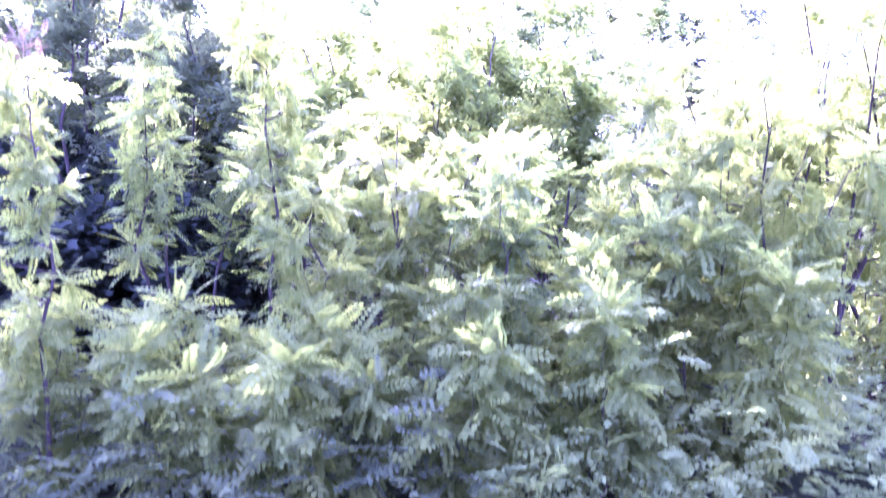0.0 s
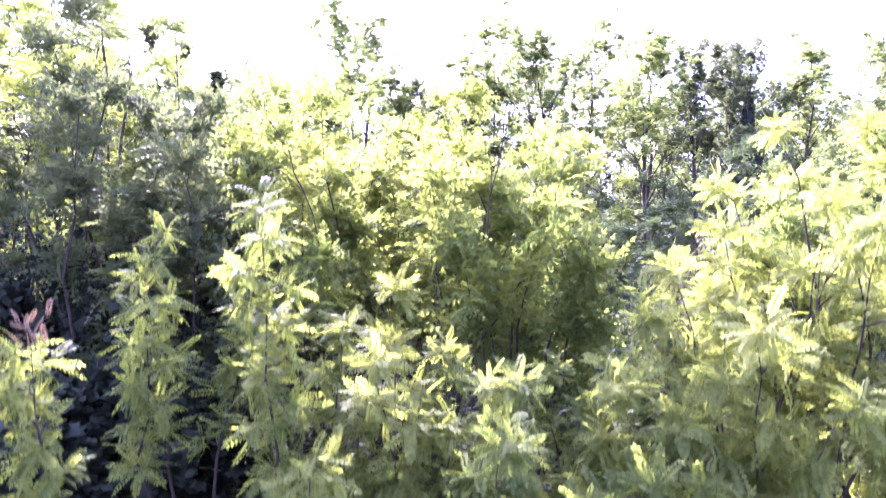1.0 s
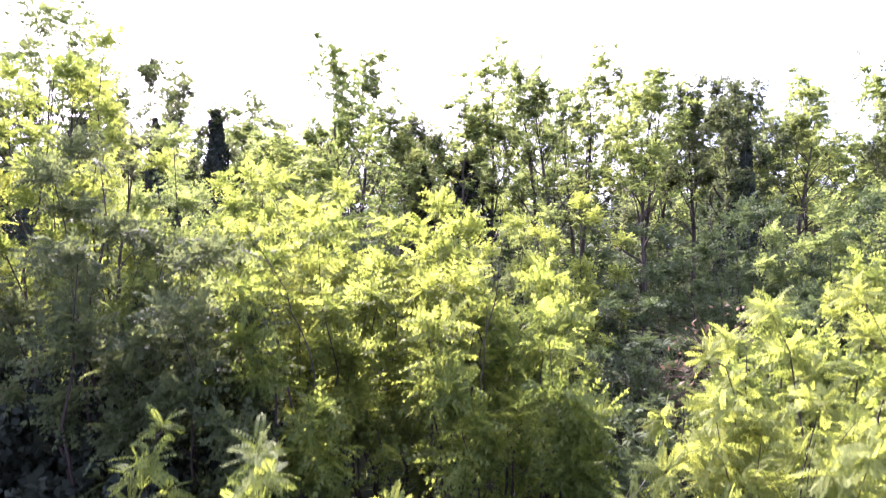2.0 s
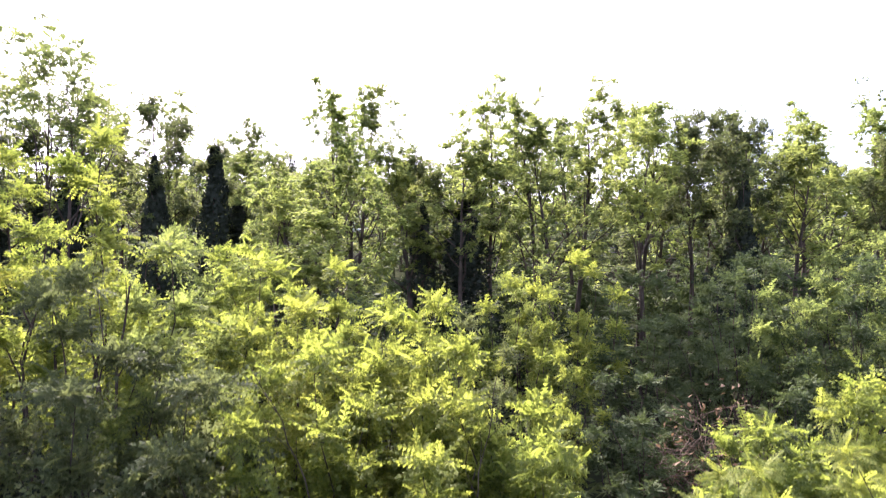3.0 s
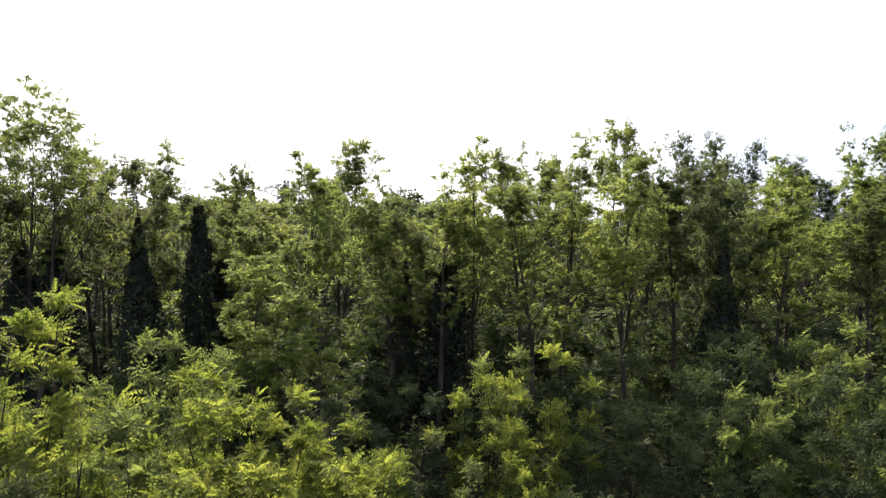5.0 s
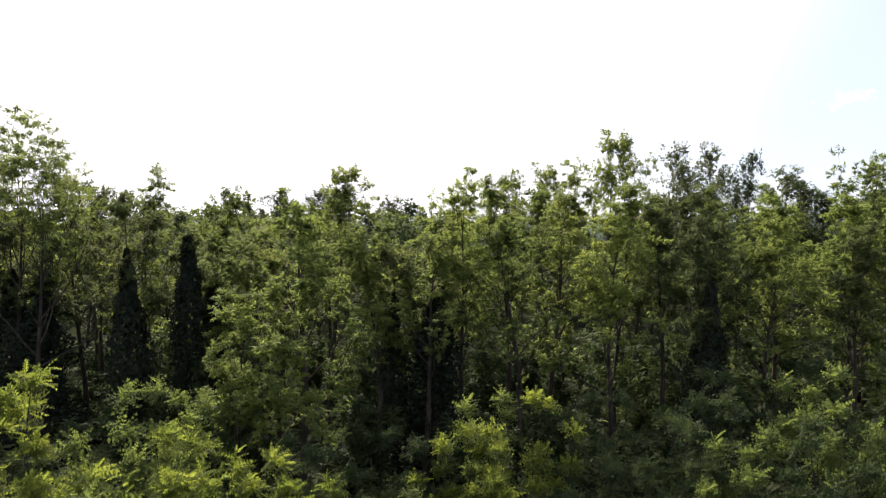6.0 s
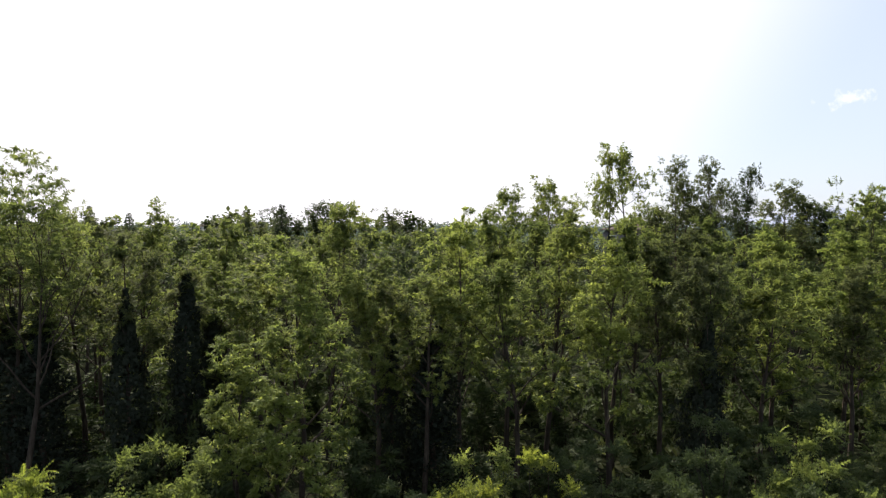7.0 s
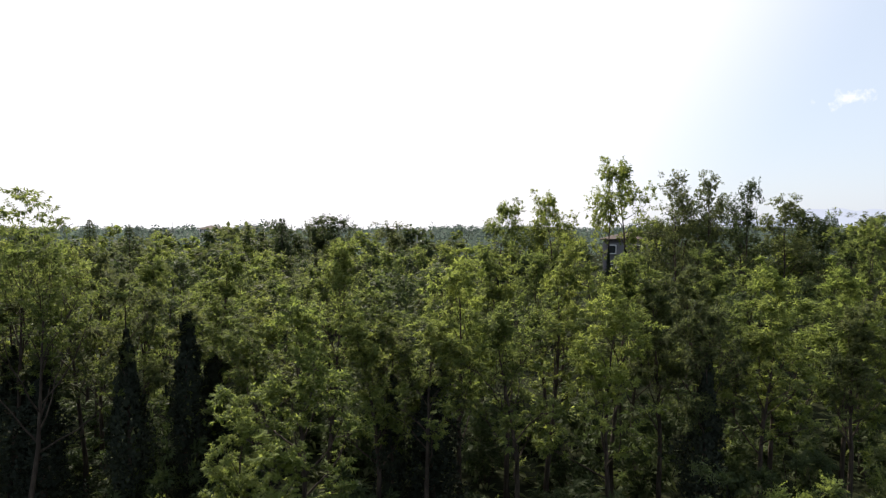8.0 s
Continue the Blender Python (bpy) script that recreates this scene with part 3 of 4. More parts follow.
tall_kinds = [tree_thing("locust_tree", 400 + k, 11.0, 1.95 + 0.2 * (k % 3), (0.42, 0.44, 0.37, 0.34, 0.43, 0.33)[k], FROND_BELT, LEAF_DEEP if k == 0 else LEAF_TREE, 125, 17, 0.64, reach=0.42, fan=4, rise=0.12, bare_twigs=1, limbs=14, sub=(0.3, 0.5), upright=40, inner=0.2) for k in range(6)]
tall_kinds.append(tree_thing("ivy_clad_tree", 420, 10.0, 1.0, 0.7, FROND_BELT, LEAF_DEEP, 8, 10, 0.9, limbs=3, reach=0.4, ivy=0.98, ivy_radius=0.84))
tall_kinds.append(tree_thing("ivy_clad_tree", 421, 10.0, 1.7, 0.45, FROND_BELT, LEAF_DEEP, 84, 14, 0.64, limbs=10, reach=0.45, ivy=0.78, ivy_radius=0.8, ivy_taper=4.0, ivy_step=0.45))
tall_kinds.append(tree_thing("locust_tree", 430, 11.0, 3.4, 0.42, FROND_BELT, LEAF_TREE, 108, 15, 0.64, limbs=15, reach=0.6, fan=4, rise=0.08, bare_twigs=1, sub=(0.25, 0.45), upright=30, inner=0.2, flat=0.35))
# sunlight is put into this crown by a lighter copy of the tree leaf
tall_kinds.append(tree_thing("locust_tree", 431, 11.0, 2.1, 0.34, FROND_BELT, LEAF_LIT, 130, 17, 0.64, upright=40, inner=0.2, limbs=14, reach=0.42, fan=4, rise=0.12, bare_twigs=1, sub=(0.3, 0.55)))
made = set()
for i, (x, y, top, k, *girth) in enumerate(TALL):
    g = girth[0] if girth else 1.0
    h = 10.0 if k in (6, 7) else 11.0
    m = pose(x, y, ground_height(x, y) - 0.05, 0, 0, 61 * i) @ Matrix.Diagonal((g, g, top / h, 1))
    if k in made:
        repeat(tall_kinds[k], m)
    else:
        made.add(k)
        tall_kinds[k].matrix_basis = m
        tagged(tall_kinds[k], {0: "slender locust tree with a darker green crown", 6: "tree with its trunk clothed in dark ivy", 7: "tree with its trunk clothed in dark ivy",
                                8: "tall spreading locust tree with layered airy crown", 9: "slender locust tree with sunlight painted into its light-green crown"}.get(k, "tall slender locust tree with airy green crown"), "tree", "trees of the wood")

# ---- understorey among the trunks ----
# the near-black leaf carries the shade under the crowns
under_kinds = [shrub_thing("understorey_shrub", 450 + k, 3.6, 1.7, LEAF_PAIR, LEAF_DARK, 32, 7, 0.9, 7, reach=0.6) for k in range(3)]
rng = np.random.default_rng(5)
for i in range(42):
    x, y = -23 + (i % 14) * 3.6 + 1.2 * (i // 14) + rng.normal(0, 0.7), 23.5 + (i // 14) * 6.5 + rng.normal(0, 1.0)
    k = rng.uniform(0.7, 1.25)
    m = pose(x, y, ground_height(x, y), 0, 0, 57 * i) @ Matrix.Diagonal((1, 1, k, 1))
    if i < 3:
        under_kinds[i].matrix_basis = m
        tagged(under_kinds[i], "understorey shrub among the trunks, shade painted into its near-black leaves", "shrub", "understorey shrubs")
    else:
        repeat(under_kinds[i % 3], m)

# low near-black shrubs added to darken the hollows of the thicket like shade
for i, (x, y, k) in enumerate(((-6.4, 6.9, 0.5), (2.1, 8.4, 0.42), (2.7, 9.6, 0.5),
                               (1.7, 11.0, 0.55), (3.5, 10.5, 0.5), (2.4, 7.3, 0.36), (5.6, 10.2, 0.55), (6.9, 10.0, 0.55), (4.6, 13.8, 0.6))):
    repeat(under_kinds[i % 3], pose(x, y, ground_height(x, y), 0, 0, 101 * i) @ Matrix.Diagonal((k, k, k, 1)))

# near-black heaps of ivy leaves, added to stand for shade in the darkest hollow
shade_heap = shrub_thing("ivy_thicket", 470, 1.9, 1.1, IVY_LEAF, LEAF_IVY, 60, 18, 1.05, 9, reach=0.5, fan=6, low=0.05)
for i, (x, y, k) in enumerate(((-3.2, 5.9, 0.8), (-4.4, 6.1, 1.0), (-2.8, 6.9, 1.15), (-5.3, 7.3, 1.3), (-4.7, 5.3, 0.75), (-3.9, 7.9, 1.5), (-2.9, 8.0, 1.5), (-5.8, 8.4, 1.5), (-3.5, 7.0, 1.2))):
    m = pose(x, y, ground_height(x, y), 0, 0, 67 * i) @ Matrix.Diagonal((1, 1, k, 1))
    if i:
        repeat(shade_heap, m)
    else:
        shade_heap.matrix_basis = m
        tagged(shade_heap, "added heap of near-black ivy leaves standing in for deep shade", "ivy", "ivy heaps")

# ---- low growth that covers the ground ----
n = 11500
rng = np.random.default_rng(6)
y = 2.9 + 44 * rng.random(n) ** 1.7
x = (rng.random(n) - 0.5) * 2 * (0.72 * y + 1.5)
lump = 0.55 + 0.45 * np.sin(x * 1.7 + 2 * np.sin(y * 1.1)) * np.cos(y * 1.3 + x * 0.4)
z = (0.05 + rng.random(n) * lump * 0.95)
out = rng.normal(0, 1, (n, 3)); out[:, 2] = np.abs(out[:, 2]) * 0.4
y[:5800] = 2.9 + 4.2 * rng.random(5800)
x[:5800] = (rng.random(5800) - 0.5) * 2 * (0.72 * y[:5800] + 1.0)
hollow = (x < -1.9) & (y > 4.2) & (y < 9.5)
z[hollow] *= 0.9
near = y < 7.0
# lighter leaf on the right, darker on the left: sun and shade as colour
lit_tone = x[near] > 0.2
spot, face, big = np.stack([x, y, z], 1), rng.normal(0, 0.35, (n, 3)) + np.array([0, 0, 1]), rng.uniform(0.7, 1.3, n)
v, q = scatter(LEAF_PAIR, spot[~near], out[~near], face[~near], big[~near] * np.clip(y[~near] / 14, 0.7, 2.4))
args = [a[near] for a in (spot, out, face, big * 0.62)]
v2, q2 = scatter(FROND_MID, *[a[lit_tone] for a in args])
v3, q3 = scatter(FROND_MID, *[a[~lit_tone] for a in args])
v, q = np.concatenate([v, v3]), np.concatenate([as_triangles(q), q3 + len(v)])
tagged(new("young_shoots", mesh_quads("young_shoots", v2, q2, LEAF_TREE)), "knee-high young locust shoots with pinnate leaves in a painted sunlit tone", "undergrowth", kind="stuff")
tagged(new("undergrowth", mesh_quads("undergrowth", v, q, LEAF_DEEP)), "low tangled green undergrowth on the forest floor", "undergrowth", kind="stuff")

# ---- canopy behind the belt, lower growth to the right, the tall group ----
back_kinds = [tree_thing("locust_tree", 500 + k, 10.5, 2.7, 0.08, FROND_WOOD, (LEAF_TREE, LEAF_DEEP, LEAF_DARK)[k], 70, 9, 1.5, limbs=10, reach=0.7, fan=4, bare_twigs=0) for k in range(3)]
distant_kinds = [tree_thing("broadleaf_tree", 520 + k, 10.5, 3.0, 0.1, CLUMP, (LEAF_TREE, LEAF_DEEP, LEAF_DARK)[k], 30, 7, 0.85, limbs=5, reach=0.9, fan=4, bare_twigs=0) for k in range(3)]
rng = np.random.default_rng(7)
spots = []
for j in range(5):
    y = 37 + j * 7.0
    half = 0.62 * y + 6
    x = -half
    while x < half:
        xx, yy = x + rng.normal(0, 1.0), y + rng.normal(0, 1.6)
        top = rng.uniform(9.0, 10.4) + 0.02 * (yy - 37) if xx < 0.06 * yy else rng.uniform(6.0, 9.0)
        spots.append((xx, yy, top))
        x += rng.uniform(4.8, 6.6)
last_near = len(spots)
for j in range(6):
    y = 71 + j * 8.5
    half = 0.64 * y + 6
    x = -half
    while x < half:
        xx, yy = x + rng.normal(0, 1.6), y + rng.normal(0, 2.2)
        spots.append((xx, yy, rng.uniform(9.4, 12.4) if xx < 0.06 * yy or xx > 0.5 * yy else rng.uniform(7.5, 10.8)))
        x += rng.uniform(5.5, 8.5)
for i, (x, y, top) in enumerate(spots):
    if abs(x - 1.33 - 0.272 * y) < 5.0 and 36 < y < 106:
        top = min(top, 12.3 - 0.085 * y if y < 77 else 12.7 - 0.044 * y)      # the gap through which the tall trunk and the house show
    under_group = 0.3 < (x - 1.33) / y < 0.5 and 42 < y < 78
    if under_group:
        top = min(top, 12.3 - 0.075 * y)      # low growth below the tall group, shade put into its dark leaf
    m = pose(x, y, -0.05, 0, 0, 47 * i) @ Matrix.Diagonal((1, 1, top / 10.5, 1))
    if i < 3:
        back_kinds[i].matrix_basis = m
        tagged(back_kinds[i], "locust tree in the closed canopy, green", "tree", "trees of the wood")
    elif last_near <= i < last_near + 3:
        distant_kinds[i - last_near].matrix_basis = m
        tagged(distant_kinds[i - last_near], "rounded green tree in the farther canopy", "tree", "trees of the wood")
    elif i > last_near:
        repeat(distant_kinds[2 if under_group else i % 3], m)
    else:
        repeat(back_kinds[2 if under_group else i % 3], m)
GROUP = [  # x, y, top, kind, girth where it is not 1
    (22.9, 76, 20.2, 0, 0.9), (20.7, 77, 19.7, 0, 0.85), (27.2, 73, 18.4, 1, 0.8), (31.0, 74, 18.4, 1, 0.8), (34.9, 73, 17.4, 2, 0.65), (39.6, 73, 15.8, 1), (43.2, 76, 14.4, 2, 0.9),
    (29.2, 77, 15.2, 2), (33.0, 79, 14.8, 2), (37.0, 78, 13.8, 2), (46.0, 76, 13.4, 2), (49.5, 74, 13.8, 1), (53.0, 80, 13.6, 2),
    (14.3, 75, 16.4, 0, 0.8), (12.9, 76, 15.0, 0, 0.7), (7.4, 76, 15.4, 0, 0.75), (9.4, 78, 15.2, 0, 0.7), (-14.0, 76, 13.5, 2), (-10.5, 76, 13.4, 2), (-17.0, 78, 12.8, 2), (-5.0, 80, 12.8, 1),
    (27.8, 82, 13.2, 1), (31.5, 92, 13.0, 2), (34.5, 95, 12.6, 1), (16.5, 84, 12.8, 1)]
group_kinds = [tree_thing("tall_tree", 600 + k, 17.0, (3.1, 2.9, 3.3)[k], (0.5, 0.36, 0.3)[k], FROND_WOOD, (LEAF_TREE, LEAF_DEEP, LEAF_DARK)[k],
                          (140, 130, 145)[k], 9, 1.5, limbs=(12, 16, 17)[k], reach=(0.8, 1.0, 1.1)[k], fan=4, rise=0.25, bare_twigs=1, sub=(0.3, 0.6), upright=(2, 28, 28)[k], inner=0.25, ivy=(0.5, 0, 0)[k], ivy_radius=0.42, ivy_taper=2.0) for k in range(3)]
done = set()
for i, (x, y, top, k, *girth) in enumerate(GROUP):
    g = girth[0] if girth else 1.0
    m = pose(x, y, -0.05, 0, 0, 83 * i) @ Matrix.Diagonal((g, g, top / 17.0, 1))
    if k in done:
        repeat(group_kinds[k], m)
    else:
        done.add(k)
        group_kinds[k].matrix_basis = m
        tagged(group_kinds[k], "tall dark-green tree rising above the wood", "tree", "tall trees")

# unseen trees added behind the camera's clearing to block sky light from there
for i in range(14):
    x, y = -24 + 3.7 * i + rng.normal(0, 0.5), -10.5 + rng.normal(0, 1.2)
    repeat(back_kinds[i % 3], pose(x, y, -0.05, 0, 0, 77 * i) @ Matrix.Diagonal((1, 1, rng.uniform(0.9, 1.15), 1)))

# ---- far woods up to the horizon ----
rng = np.random.default_rng(9)
n = 900
yy = 115 + 420 * rng.random(n) ** 1.05
xx = (rng.random(n) - 0.5) * 2 * (0.75 * yy + 20)
hh = 10.4 + 1.6 * np.sin(xx / 17 + 1.3) * np.cos(yy / 60) + rng.uniform(-1.6, 2.0, n) + np.where(rng.random(n) < 0.14, rng.uniform(1.0, 3.2, n), 0) + np.clip((yy - 200) / 200, 0, 0.7)
hh = np.where(yy < 200, np.minimum(hh, 12.6), hh)
hh += np.where(yy > 220, 1.6, 0.6) * np.clip(np.sin(xx / yy * 31 + 0.6) * np.sin(xx / yy * 13 + 2.0) + 0.4 * np.sin(xx / yy * 83), 0, 1)
edge = 260                                      # the last crowns stand in a close row
yy[:edge] = 430 + 130 * rng.random(edge)
xx[:edge] = (np.arange(edge) / edge - 0.5) * 2 * (0.75 * yy[:edge] + 20)
hh[:edge] = 12.8 + 1.6 * np.sin(xx[:edge] / 23) * np.sin(xx[:edge] / 71 + 1) + rng.uniform(-0.9, 1.3, edge)
cl = 130
cen = np.repeat(np.stack([xx, yy, hh * 0.55 + fall(yy)], 1), cl, 0)
dirs = rng.normal(0, 1, (n * cl, 3)); dirs /= np.linalg.norm(dirs, axis=1, keepdims=True)
dirs[:, 2] = np.where(rng.random(n * cl) < 0.7, np.abs(dirs[:, 2]), dirs[:, 2])
pos = cen + dirs * np.repeat(np.stack([rng.uniform(3, 4.5, n), rng.uniform(3, 4.5, n), hh * 0.45], 1), cl, 0) * (0.6 + 0.4 * rng.random((n * cl, 1)))
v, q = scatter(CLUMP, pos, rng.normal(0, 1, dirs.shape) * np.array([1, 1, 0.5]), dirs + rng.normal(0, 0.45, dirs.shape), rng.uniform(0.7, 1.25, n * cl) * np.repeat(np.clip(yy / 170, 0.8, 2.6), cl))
tagged(new("far_woods", mesh_quads("far_woods", v, q, LEAF_HAZED)), "distant woods reaching the horizon, bluish-green from painted haze", "woods", kind="stuff")


# ---- far houses, poles and conifers among the trees ----
WALL = rough_material("grey_plaster_wall", [(0.2, (0.12, 0.118, 0.13)), (0.8, (0.19, 0.185, 0.195))], 2.0, bump=0.1)
TILE = rough_material("brown_roof_tiles", [(0.2, (0.075, 0.06, 0.055)), (0.8, (0.14, 0.105, 0.095))], 5.0, (4, 1, 1), bump=0.4)
PALE = rough_material("pale_painted_wall", [(0.2, (0.5, 0.47, 0.42)), (0.8, (0.65, 0.62, 0.57))], 2.0, bump=0.1)
GLASS = rough_material("dark_window_glass", [(0.2, (0.02, 0.024, 0.03)), (0.8, (0.04, 0.045, 0.05))], 1.0, rough=0.15, bump=0.0, gloss=0.5)
CONCRETE = rough_material("grey_concrete", [(0.2, (0.22, 0.22, 0.21)), (0.8, (0.36, 0.35, 0.34))], 6.0, bump=0.2)
PORCELAIN = rough_material("white_porcelain", [(0.2, (0.7, 0.7, 0.7)), (0.8, (0.8, 0.8, 0.8))], 6.0, rough=0.25, bump=0.0, gloss=0.5)


def box(sx, sy, sz, x=0, y=0, z=0):
    """A box with slightly rounded edges, its base at z."""
    bm = bmesh.new()
    bmesh.ops.create_cube(bm, size=1, matrix=Matrix.Translation((x, y, z + sz / 2)) @ Matrix.Diagonal((sx, sy, sz, 1)))
    bmesh.ops.bevel(bm, geom=bm.edges[:], offset=min(sx, sy, sz) * 0.06, segments=1, affect="EDGES")
    return bm


def hip_roof(w, d, h, z, over=0.5):
    bm = bmesh.new()
    a, b = w / 2 + over, d / 2 + over
    low = [bm.verts.new(c) for c in ((-a, -b, z), (a, -b, z), (a, b, z), (-a, b, z))]
    eave = [bm.verts.new((v.co.x, v.co.y, z + 0.18)) for v in low]
    r = [bm.verts.new((-max(a - b, 0.3), 0, z + h)), bm.verts.new((max(a - b, 0.3), 0, z + h))]
    bm.faces.new(low[::-1])
    for i in range(4):
        bm.faces.new((low[i], low[(i + 1) % 4], eave[(i + 1) % 4], eave[i]))
    bm.faces.new((eave[0], eave[1], r[1], r[0]))
    bm.faces.new((eave[1], eave[2], r[1]))
    bm.faces.new((eave[2], eave[3], r[0], r[1]))
    bm.faces.new((eave[3], eave[0], r[0]))
    return bm


def house(x, y, turn, w, d, storeys, wall, label, pitch=2.2, rise=2.85):
    root = new("house")
    root.matrix_basis = pose(x, y, float(fall(y)), 0, 0, turn)
    tall = rise * storeys
    part("wall", box(w, d, tall), wall, root)
    roof = part("roof", hip_roof(w, d, pitch, tall), TILE, root, "brown tiled hipped roof")
    part("chimney", box(0.7, 0.7, 1.4, w * 0.22, 0.6, tall + pitch * 0.5), wall, roof)
    for s in range(storeys):
        for k in range(int(w // 3)):
            wx = -w / 2 + 1.6 + k * (w - 3.2) / max(int(w // 3) - 1, 1)
            win = part("window", box(1.25, 0.12, 1.5, wx, -d / 2 - 0.03, rise * s + 0.95), PORCELAIN, root)
            part("pane", box(1.0, 0.06, 1.25, wx, -d / 2 - 0.09, rise * s + 1.07), GLASS, win)
            part("sill", box(1.45, 0.25, 0.08, wx, -d / 2 - 0.12, rise * s + 0.85), CONCRETE, win)
    for s in range(1, storeys):
        bal = part("balcony", box(w * 0.45, 1.2, 0.16, w * 0.2, -d / 2 - 0.6, rise * s - 0.08), CONCRETE, root)
        part("rail", box(w * 0.45, 0.06, 0.08, w * 0.2, -d / 2 - 1.15, rise * s + 0.95), CONCRETE, bal)
        for k in range(6):
            part("post", box(0.07, 0.07, 0.95, w * 0.2 + (k - 2.5) * w * 0.085, -d / 2 - 1.15, rise * s + 0.05), CONCRETE, bal)
    return tagged(root, label, "house", "far houses")


house(34.6, 112, -16, 11.4, 8, 3, WALL, "grey three-storey house with balconies and brown tiled roof", 1.3, 3.25)
house(-134, 385, -20, 12, 9, 4, PALE, "distant pale house with brown roof above the woods")
house(-112, 392, 12, 14, 9, 4, PALE, "distant pale house with brown roof above the woods")


def pole_thing(x, y, top, arms):
    root = new("utility_pole" if arms else "mast")
    root.matrix_basis = pose(x, y, float(fall(y)))
    v, f = tube([(0, 0, -0.2), (0, 0, top * 0.5), (0, 0, top)], [0.16, 0.13, 0.09], 8)
    put_part("pole", mesh_from("pole", v, f, CONCRETE), root)
    for k in range(arms):
        arm = part("crossarm", box(1.5, 0.12, 0.12, 0, 0, top - 0.5 - 1.3 * k), CONCRETE, root)
        for e in (-0.6, 0.6):
            v, f = tube([(e, 0, top - 0.38 - 1.3 * k), (e, 0, top - 0.3 - 1.3 * k), (e, 0, top - 0.1 - 1.3 * k)], [0.06, 0.13, 0.08], 8)
            put_part("insulator", mesh_from("insulator", v, f, PORCELAIN), arm, "white porcelain insulator")
    return tagged(root, "grey utility pole with white insulators among trees" if arms else "thin grey mast above the distant woods", "pole")


pole_thing(-2.6, 100, 11.4, 2)
pole_thing(-122, 300, 15.2, 0)
pole_thing(-157, 300, 15.0, 0)


def conifer_thing(seed, height, radius):
    rng = np.random.default_rng(seed)
    root = new("conifer")
    v, f = tube([(0, 0, -0.1), (0, 0, height * 0.5), (0, 0, height)], [0.2, 0.12, 0.02], 7)
    put_part("trunk", mesh_from("trunk", v, f, BARK), root)
    n = 2600
    h = (0.12 + 0.88 * rng.random(n)) * height
    tier = np.sin(h * 9.0) * 0.15 + 1
    a = rng.random(n) * 6.283
    r = radius * (1.02 - h / height) ** 0.8 * tier * np.sqrt(rng.random(n))
    out = np.stack([np.cos(a), np.sin(a), -0.25 + 0 * a], 1)
    pos = out * np.stack([r, r, 0.3 * r], 1) + np.stack([0 * h, 0 * h, h], 1)
    v, q = scatter(LEAF_PAIR, pos, out + rng.normal(0, 0.25, out.shape), rng.normal(0, 0.3, out.shape) + np.array([0, 0, 1]), rng.uniform(0.45, 0.9, n))
    put_part("crown", mesh_quads("crown", v, q, LEAF_DARK), root)["kind"] = "stuff"
    return tagged(root, "dark spiky conifer rising over the canopy", "tree", "conifers")


spire = conifer_thing(701, 13.0, 2.7)
spire.matrix_basis = pose(-39.0, 75, 0)
for x, y, k in ((-16.8, 74, 1.01), (-36.4, 79, 0.94), (43.4, 77, 1.08), (45.5, 110, 1.1)):
    repeat(spire, pose(x, y, 0, 0, 0, 40 * x) @ Matrix.Diagonal((1, 1, k, 1)))


def poplar_thing(seed, height, radius):
    rng = np.random.default_rng(seed)
    root = new("poplar")
    v, f = tube([(0, 0, -0.1), (0, 0, height * 0.5), (0, 0, height * 0.95)], [0.25, 0.14, 0.03], 7)
    put_part("trunk", mesh_from("trunk", v, f, BARK), root)
    n = 1500
    h = (0.1 + 0.9 * rng.random(n)) * height
    a = rng.random(n) * 6.283
    r = radius * np.sin(np.clip(h / height, 0.05, 0.97) * 3.0) ** 0.6 * np.sqrt(rng.random(n))
    out = np.stack([np.cos(a), np.sin(a), 0.9 + 0 * a], 1)
    pos = out * np.stack([r, r, 0 * r], 1) + np.stack([0 * h, 0 * h, h], 1)
    v, q = scatter(LEAF_PAIR, pos, out + rng.normal(0, 0.3, out.shape), rng.normal(0, 0.6, out.shape) + np.array([0, 0, 1]), rng.uniform(0.8, 1.6, n))
    put_part("crown", mesh_quads("crown", v, q, LEAF_HAZED), root)["kind"] = "stuff"
    return tagged(root, "distant narrow poplar over the far woods, grey-green from painted haze", "tree", "poplars")


column = poplar_thing(711, 16.6, 1.2)
column.matrix_basis = pose(147.5, 250, float(fall(250)))
for x, y, k in ((150.8, 252, 0.98), (153.8, 255, 0.93), (135.0, 262, 0.9)):
    repeat(column, pose(x, y, float(fall(y)), 0, 0, 50 * x) @ Matrix.Diagonal((1, 1, k, 1)))


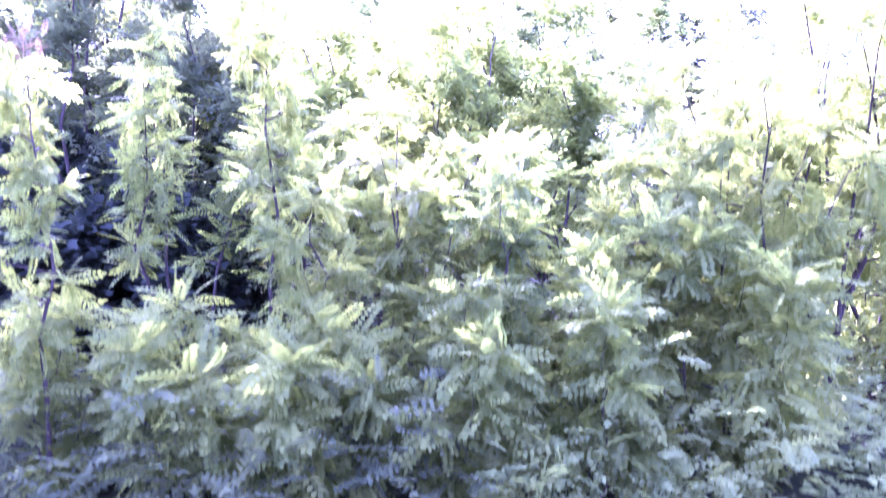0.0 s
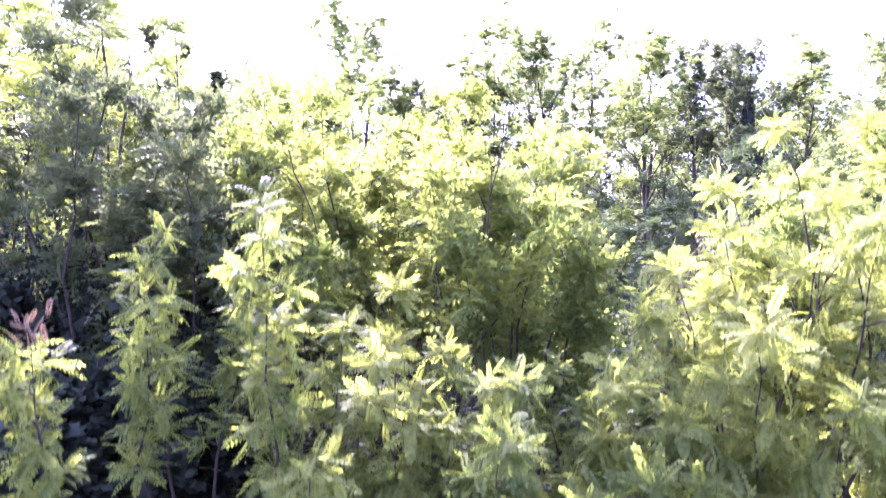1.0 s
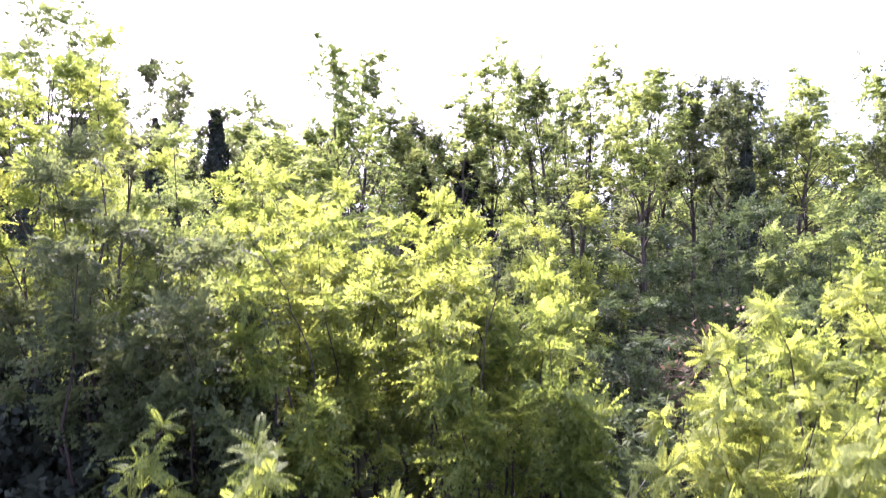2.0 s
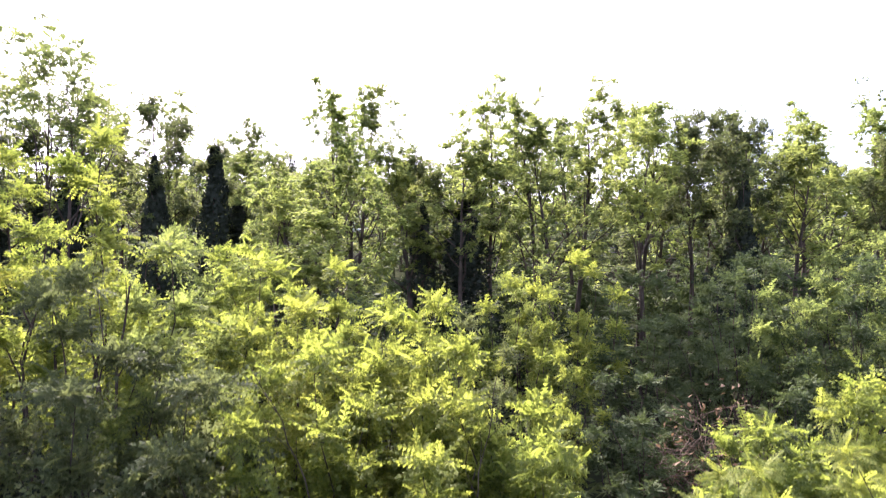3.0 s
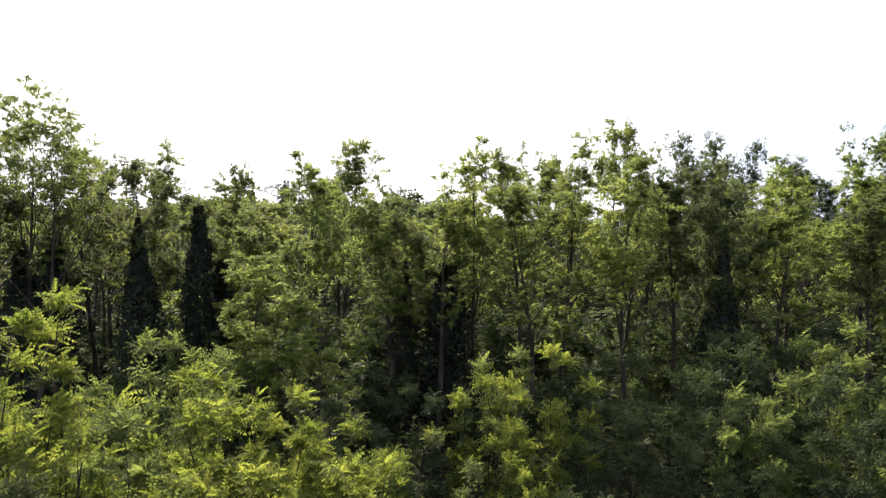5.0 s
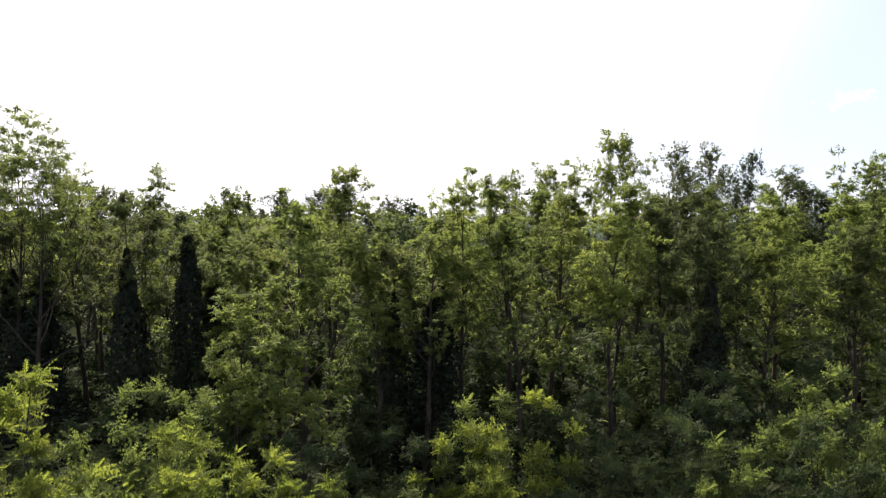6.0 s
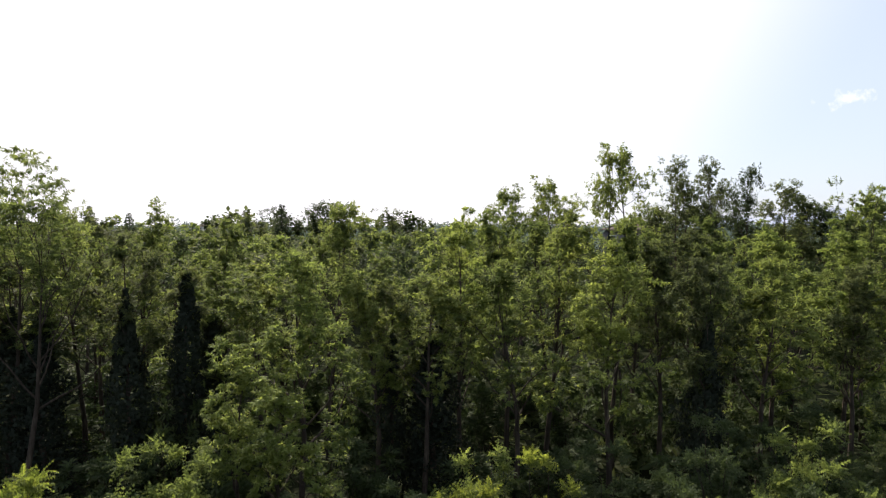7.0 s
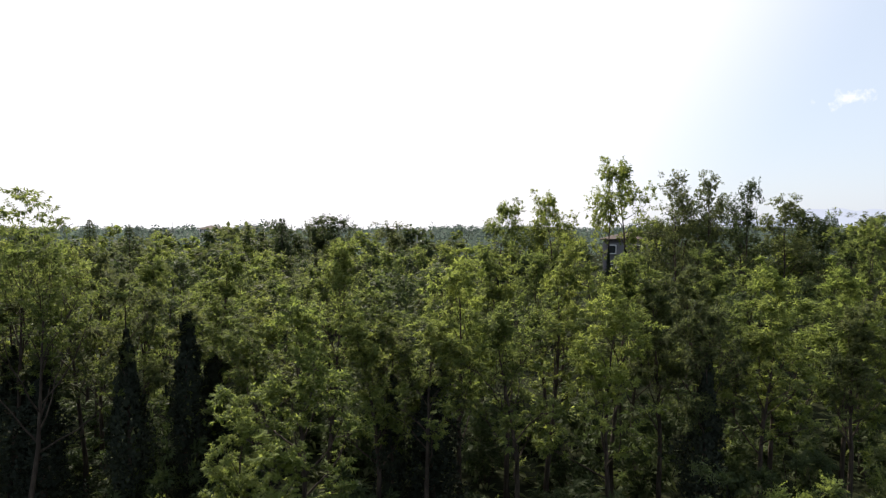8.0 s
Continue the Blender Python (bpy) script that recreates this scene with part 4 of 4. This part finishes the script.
# ---- a mountain, its pale distance haze made by a faint glow ----
def build_mountain():
    m, nodes, links = node_mat("haze_glow_rock")
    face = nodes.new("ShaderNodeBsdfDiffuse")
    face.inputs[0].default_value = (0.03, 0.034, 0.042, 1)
    # the rock gives off a faint blue light in place of hazy air
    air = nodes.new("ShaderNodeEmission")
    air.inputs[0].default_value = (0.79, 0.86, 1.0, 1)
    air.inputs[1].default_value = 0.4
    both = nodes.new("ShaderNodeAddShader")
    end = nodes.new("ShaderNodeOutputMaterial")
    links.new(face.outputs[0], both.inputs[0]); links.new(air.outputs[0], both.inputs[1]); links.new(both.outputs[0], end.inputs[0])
    vs, fs = [], []
    for i in range(81):
        x = 1300 + 30 * i
        u = (x - 2450) / 700
        ridge = 105 * math.exp(-u * u) + 9 * math.sin(x / 83) + 6 * math.sin(x / 31 + 1) - 12
        vs += [(x, 3600, -45), (x, 3900, max(ridge, -40)), (x, 4300, -45)]
    for i in range(80):
        for k in range(2):
            fs.append((3 * i + k, 3 * i + 3 + k, 3 * i + 4 + k, 3 * i + 1 + k))
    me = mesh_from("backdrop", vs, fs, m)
    return tagged(new("backdrop", me), "mountain ridge on the horizon, pale blue from its haze glow", "mountain", kind="structure")


build_mountain()


# ---- dead whips, fallen branches and a heap of dry brush ----
def whip(points, thick, name, label, mat, twig_count, seed):
    rng = np.random.default_rng(seed)
    root = new(name)
    pts = [np.array(p, float) for p in points]
    root.matrix_basis = Matrix.Translation(pts[0])
    pts = [p - pts[0] for p in pts]
    fine = [along(pts, u)[0] + rng.normal(0, 0.012, 3) * (0 < u < 1) for u in np.linspace(0, 1, 14)]
    v, f = tube(fine, [thick * (1 - 0.75 * i / 13) for i in range(14)], 6)
    put_part("stem", mesh_from("stem", v, f, mat), root)
    for k in range(twig_count):
        p, d = along(fine, rng.uniform(0.35, 0.98))
        w = d + rng.normal(0, 0.6, 3)
        w /= np.linalg.norm(w)
        ln = rng.uniform(0.2, 0.6)
        v, f = tube([p, p + w * ln * 0.5, p + w * ln + rng.normal(0, 0.04, 3)], [thick * 0.35, thick * 0.25, thick * 0.12], 4)
        put_part("twig", mesh_from("twig", v, f, mat), root)
    return tagged(root, label, name.replace("_", " "))


whip([(0.25, 7.0, 0), (0.43, 7.0, 2.2), (0.49, 7.0, 3.0), (0.58, 7.0, 3.7), (0.70, 7.0, 4.4)], 0.013, "bare_sapling", "thin leafless grey sapling among the leaves", BARK, 5, 1)
whip([(-1.05, 7.1, 0), (-1.25, 7.1, 2.2), (-1.36, 7.1, 3.1), (-1.62, 7.1, 3.8), (-1.98, 7.1, 4.45)], 0.015, "bare_sapling", "thin leafless grey sapling among the leaves", BARK, 6, 2)
whip([(0.05, 7.0, 0), (0.0, 7.0, 1.8), (-0.12, 7.0, 2.8), (0.12, 7.0, 3.7)], 0.015, "bare_sapling", "thin leafless grey sapling among the leaves", BARK, 6, 3)
whip([(-4.3, 8.6, 0), (-4.25, 8.6, 2.5), (-4.2, 8.6, 4.0), (-4.0, 8.6, 5.2)], 0.04, "bare_sapling", "thin dark leafless sapling among the leaves", BARK, 6, 4)
whip([(2.8, 7.5, 0), (2.82, 7.5, 1.4), (2.85, 7.5, 2.7)], 0.022, "bare_sapling", "thin pale leafless sapling among the leaves", TWIG, 3, 5)
whip([(2.45, 5.0, 1.0), (2.6, 5.0, 1.7), (2.76, 5.0, 2.1), (2.95, 5.0, 2.7)], 0.018, "bare_branch", "slanting bare branch inside the sunlit bush", TWIG, 4, 6)
for i, (x, y, z, dx, dz) in enumerate(((0.2, 8.3, 0.75, 1.3, 0.12), (0.5, 8.1, 0.55, 1.0, -0.05), (1.3, 7.8, 0.95, 1.2, 0.18), (-0.2, 8.8, 0.6, 1.5, 0.25))):
    whip([(x, y, z - 0.5), (x + dx * 0.1, y, z - 0.1), (x + dx * 0.6, y + 0.2, z), (x + dx, y + 0.35, z + dz)], 0.022, "fallen_branch", "bleached dead branch caught in the undergrowth", DEADWOOD, 4, 20 + i)


def brush_heap(x, y, radius, height, seed):
    rng = np.random.default_rng(seed)
    root = new("brush_heap")
    root.matrix_basis = pose(x, y, 0)
    tubes = []
    for k in range(420):
        a, r = rng.random() * 6.283, radius * math.sqrt(rng.random())
        p = np.array([math.cos(a) * r, math.sin(a) * r, rng.random() * height * 0.85 * (1 - 0.6 * (r / radius) ** 2)])
        w = rng.normal(0, 1, 3)
        w[2] = abs(w[2]) * 0.8
        w /= np.linalg.norm(w)
        ln = rng.uniform(0.3, 0.8)
        tubes.append(tube([p, p + w * ln * 0.5 + rng.normal(0, 0.03, 3), p + w * ln], [0.011, 0.008, 0.003], 3))
    v, q = join_tubes(tubes)
    put_part("brushwood", mesh_quads("brushwood", v, q, DRY), root)["kind"] = "stuff"
    n = 500
    a, r = rng.random(n) * 6.283, radius * np.sqrt(rng.random(n))
    pos = np.stack([np.cos(a) * r, np.sin(a) * r, rng.random(n) * height * (1 - 0.6 * (r / radius) ** 2)], 1)
    v, q = scatter(FROND_WOOD, pos, rng.normal(0, 1, (n, 3)) - np.array([0, 0, 0.5]), rng.normal(0, 1, (n, 3)), rng.uniform(0.4, 0.8, n))
    put_part("dry_foliage", mesh_quads("dry_foliage", v, q, LEAF_RED), root)["kind"] = "stuff"
    return tagged(root, "dry brown brush with withered leaves in the thicket", "brush")


brush_heap(5.0, 11.7, 1.25, 3.4, 31)
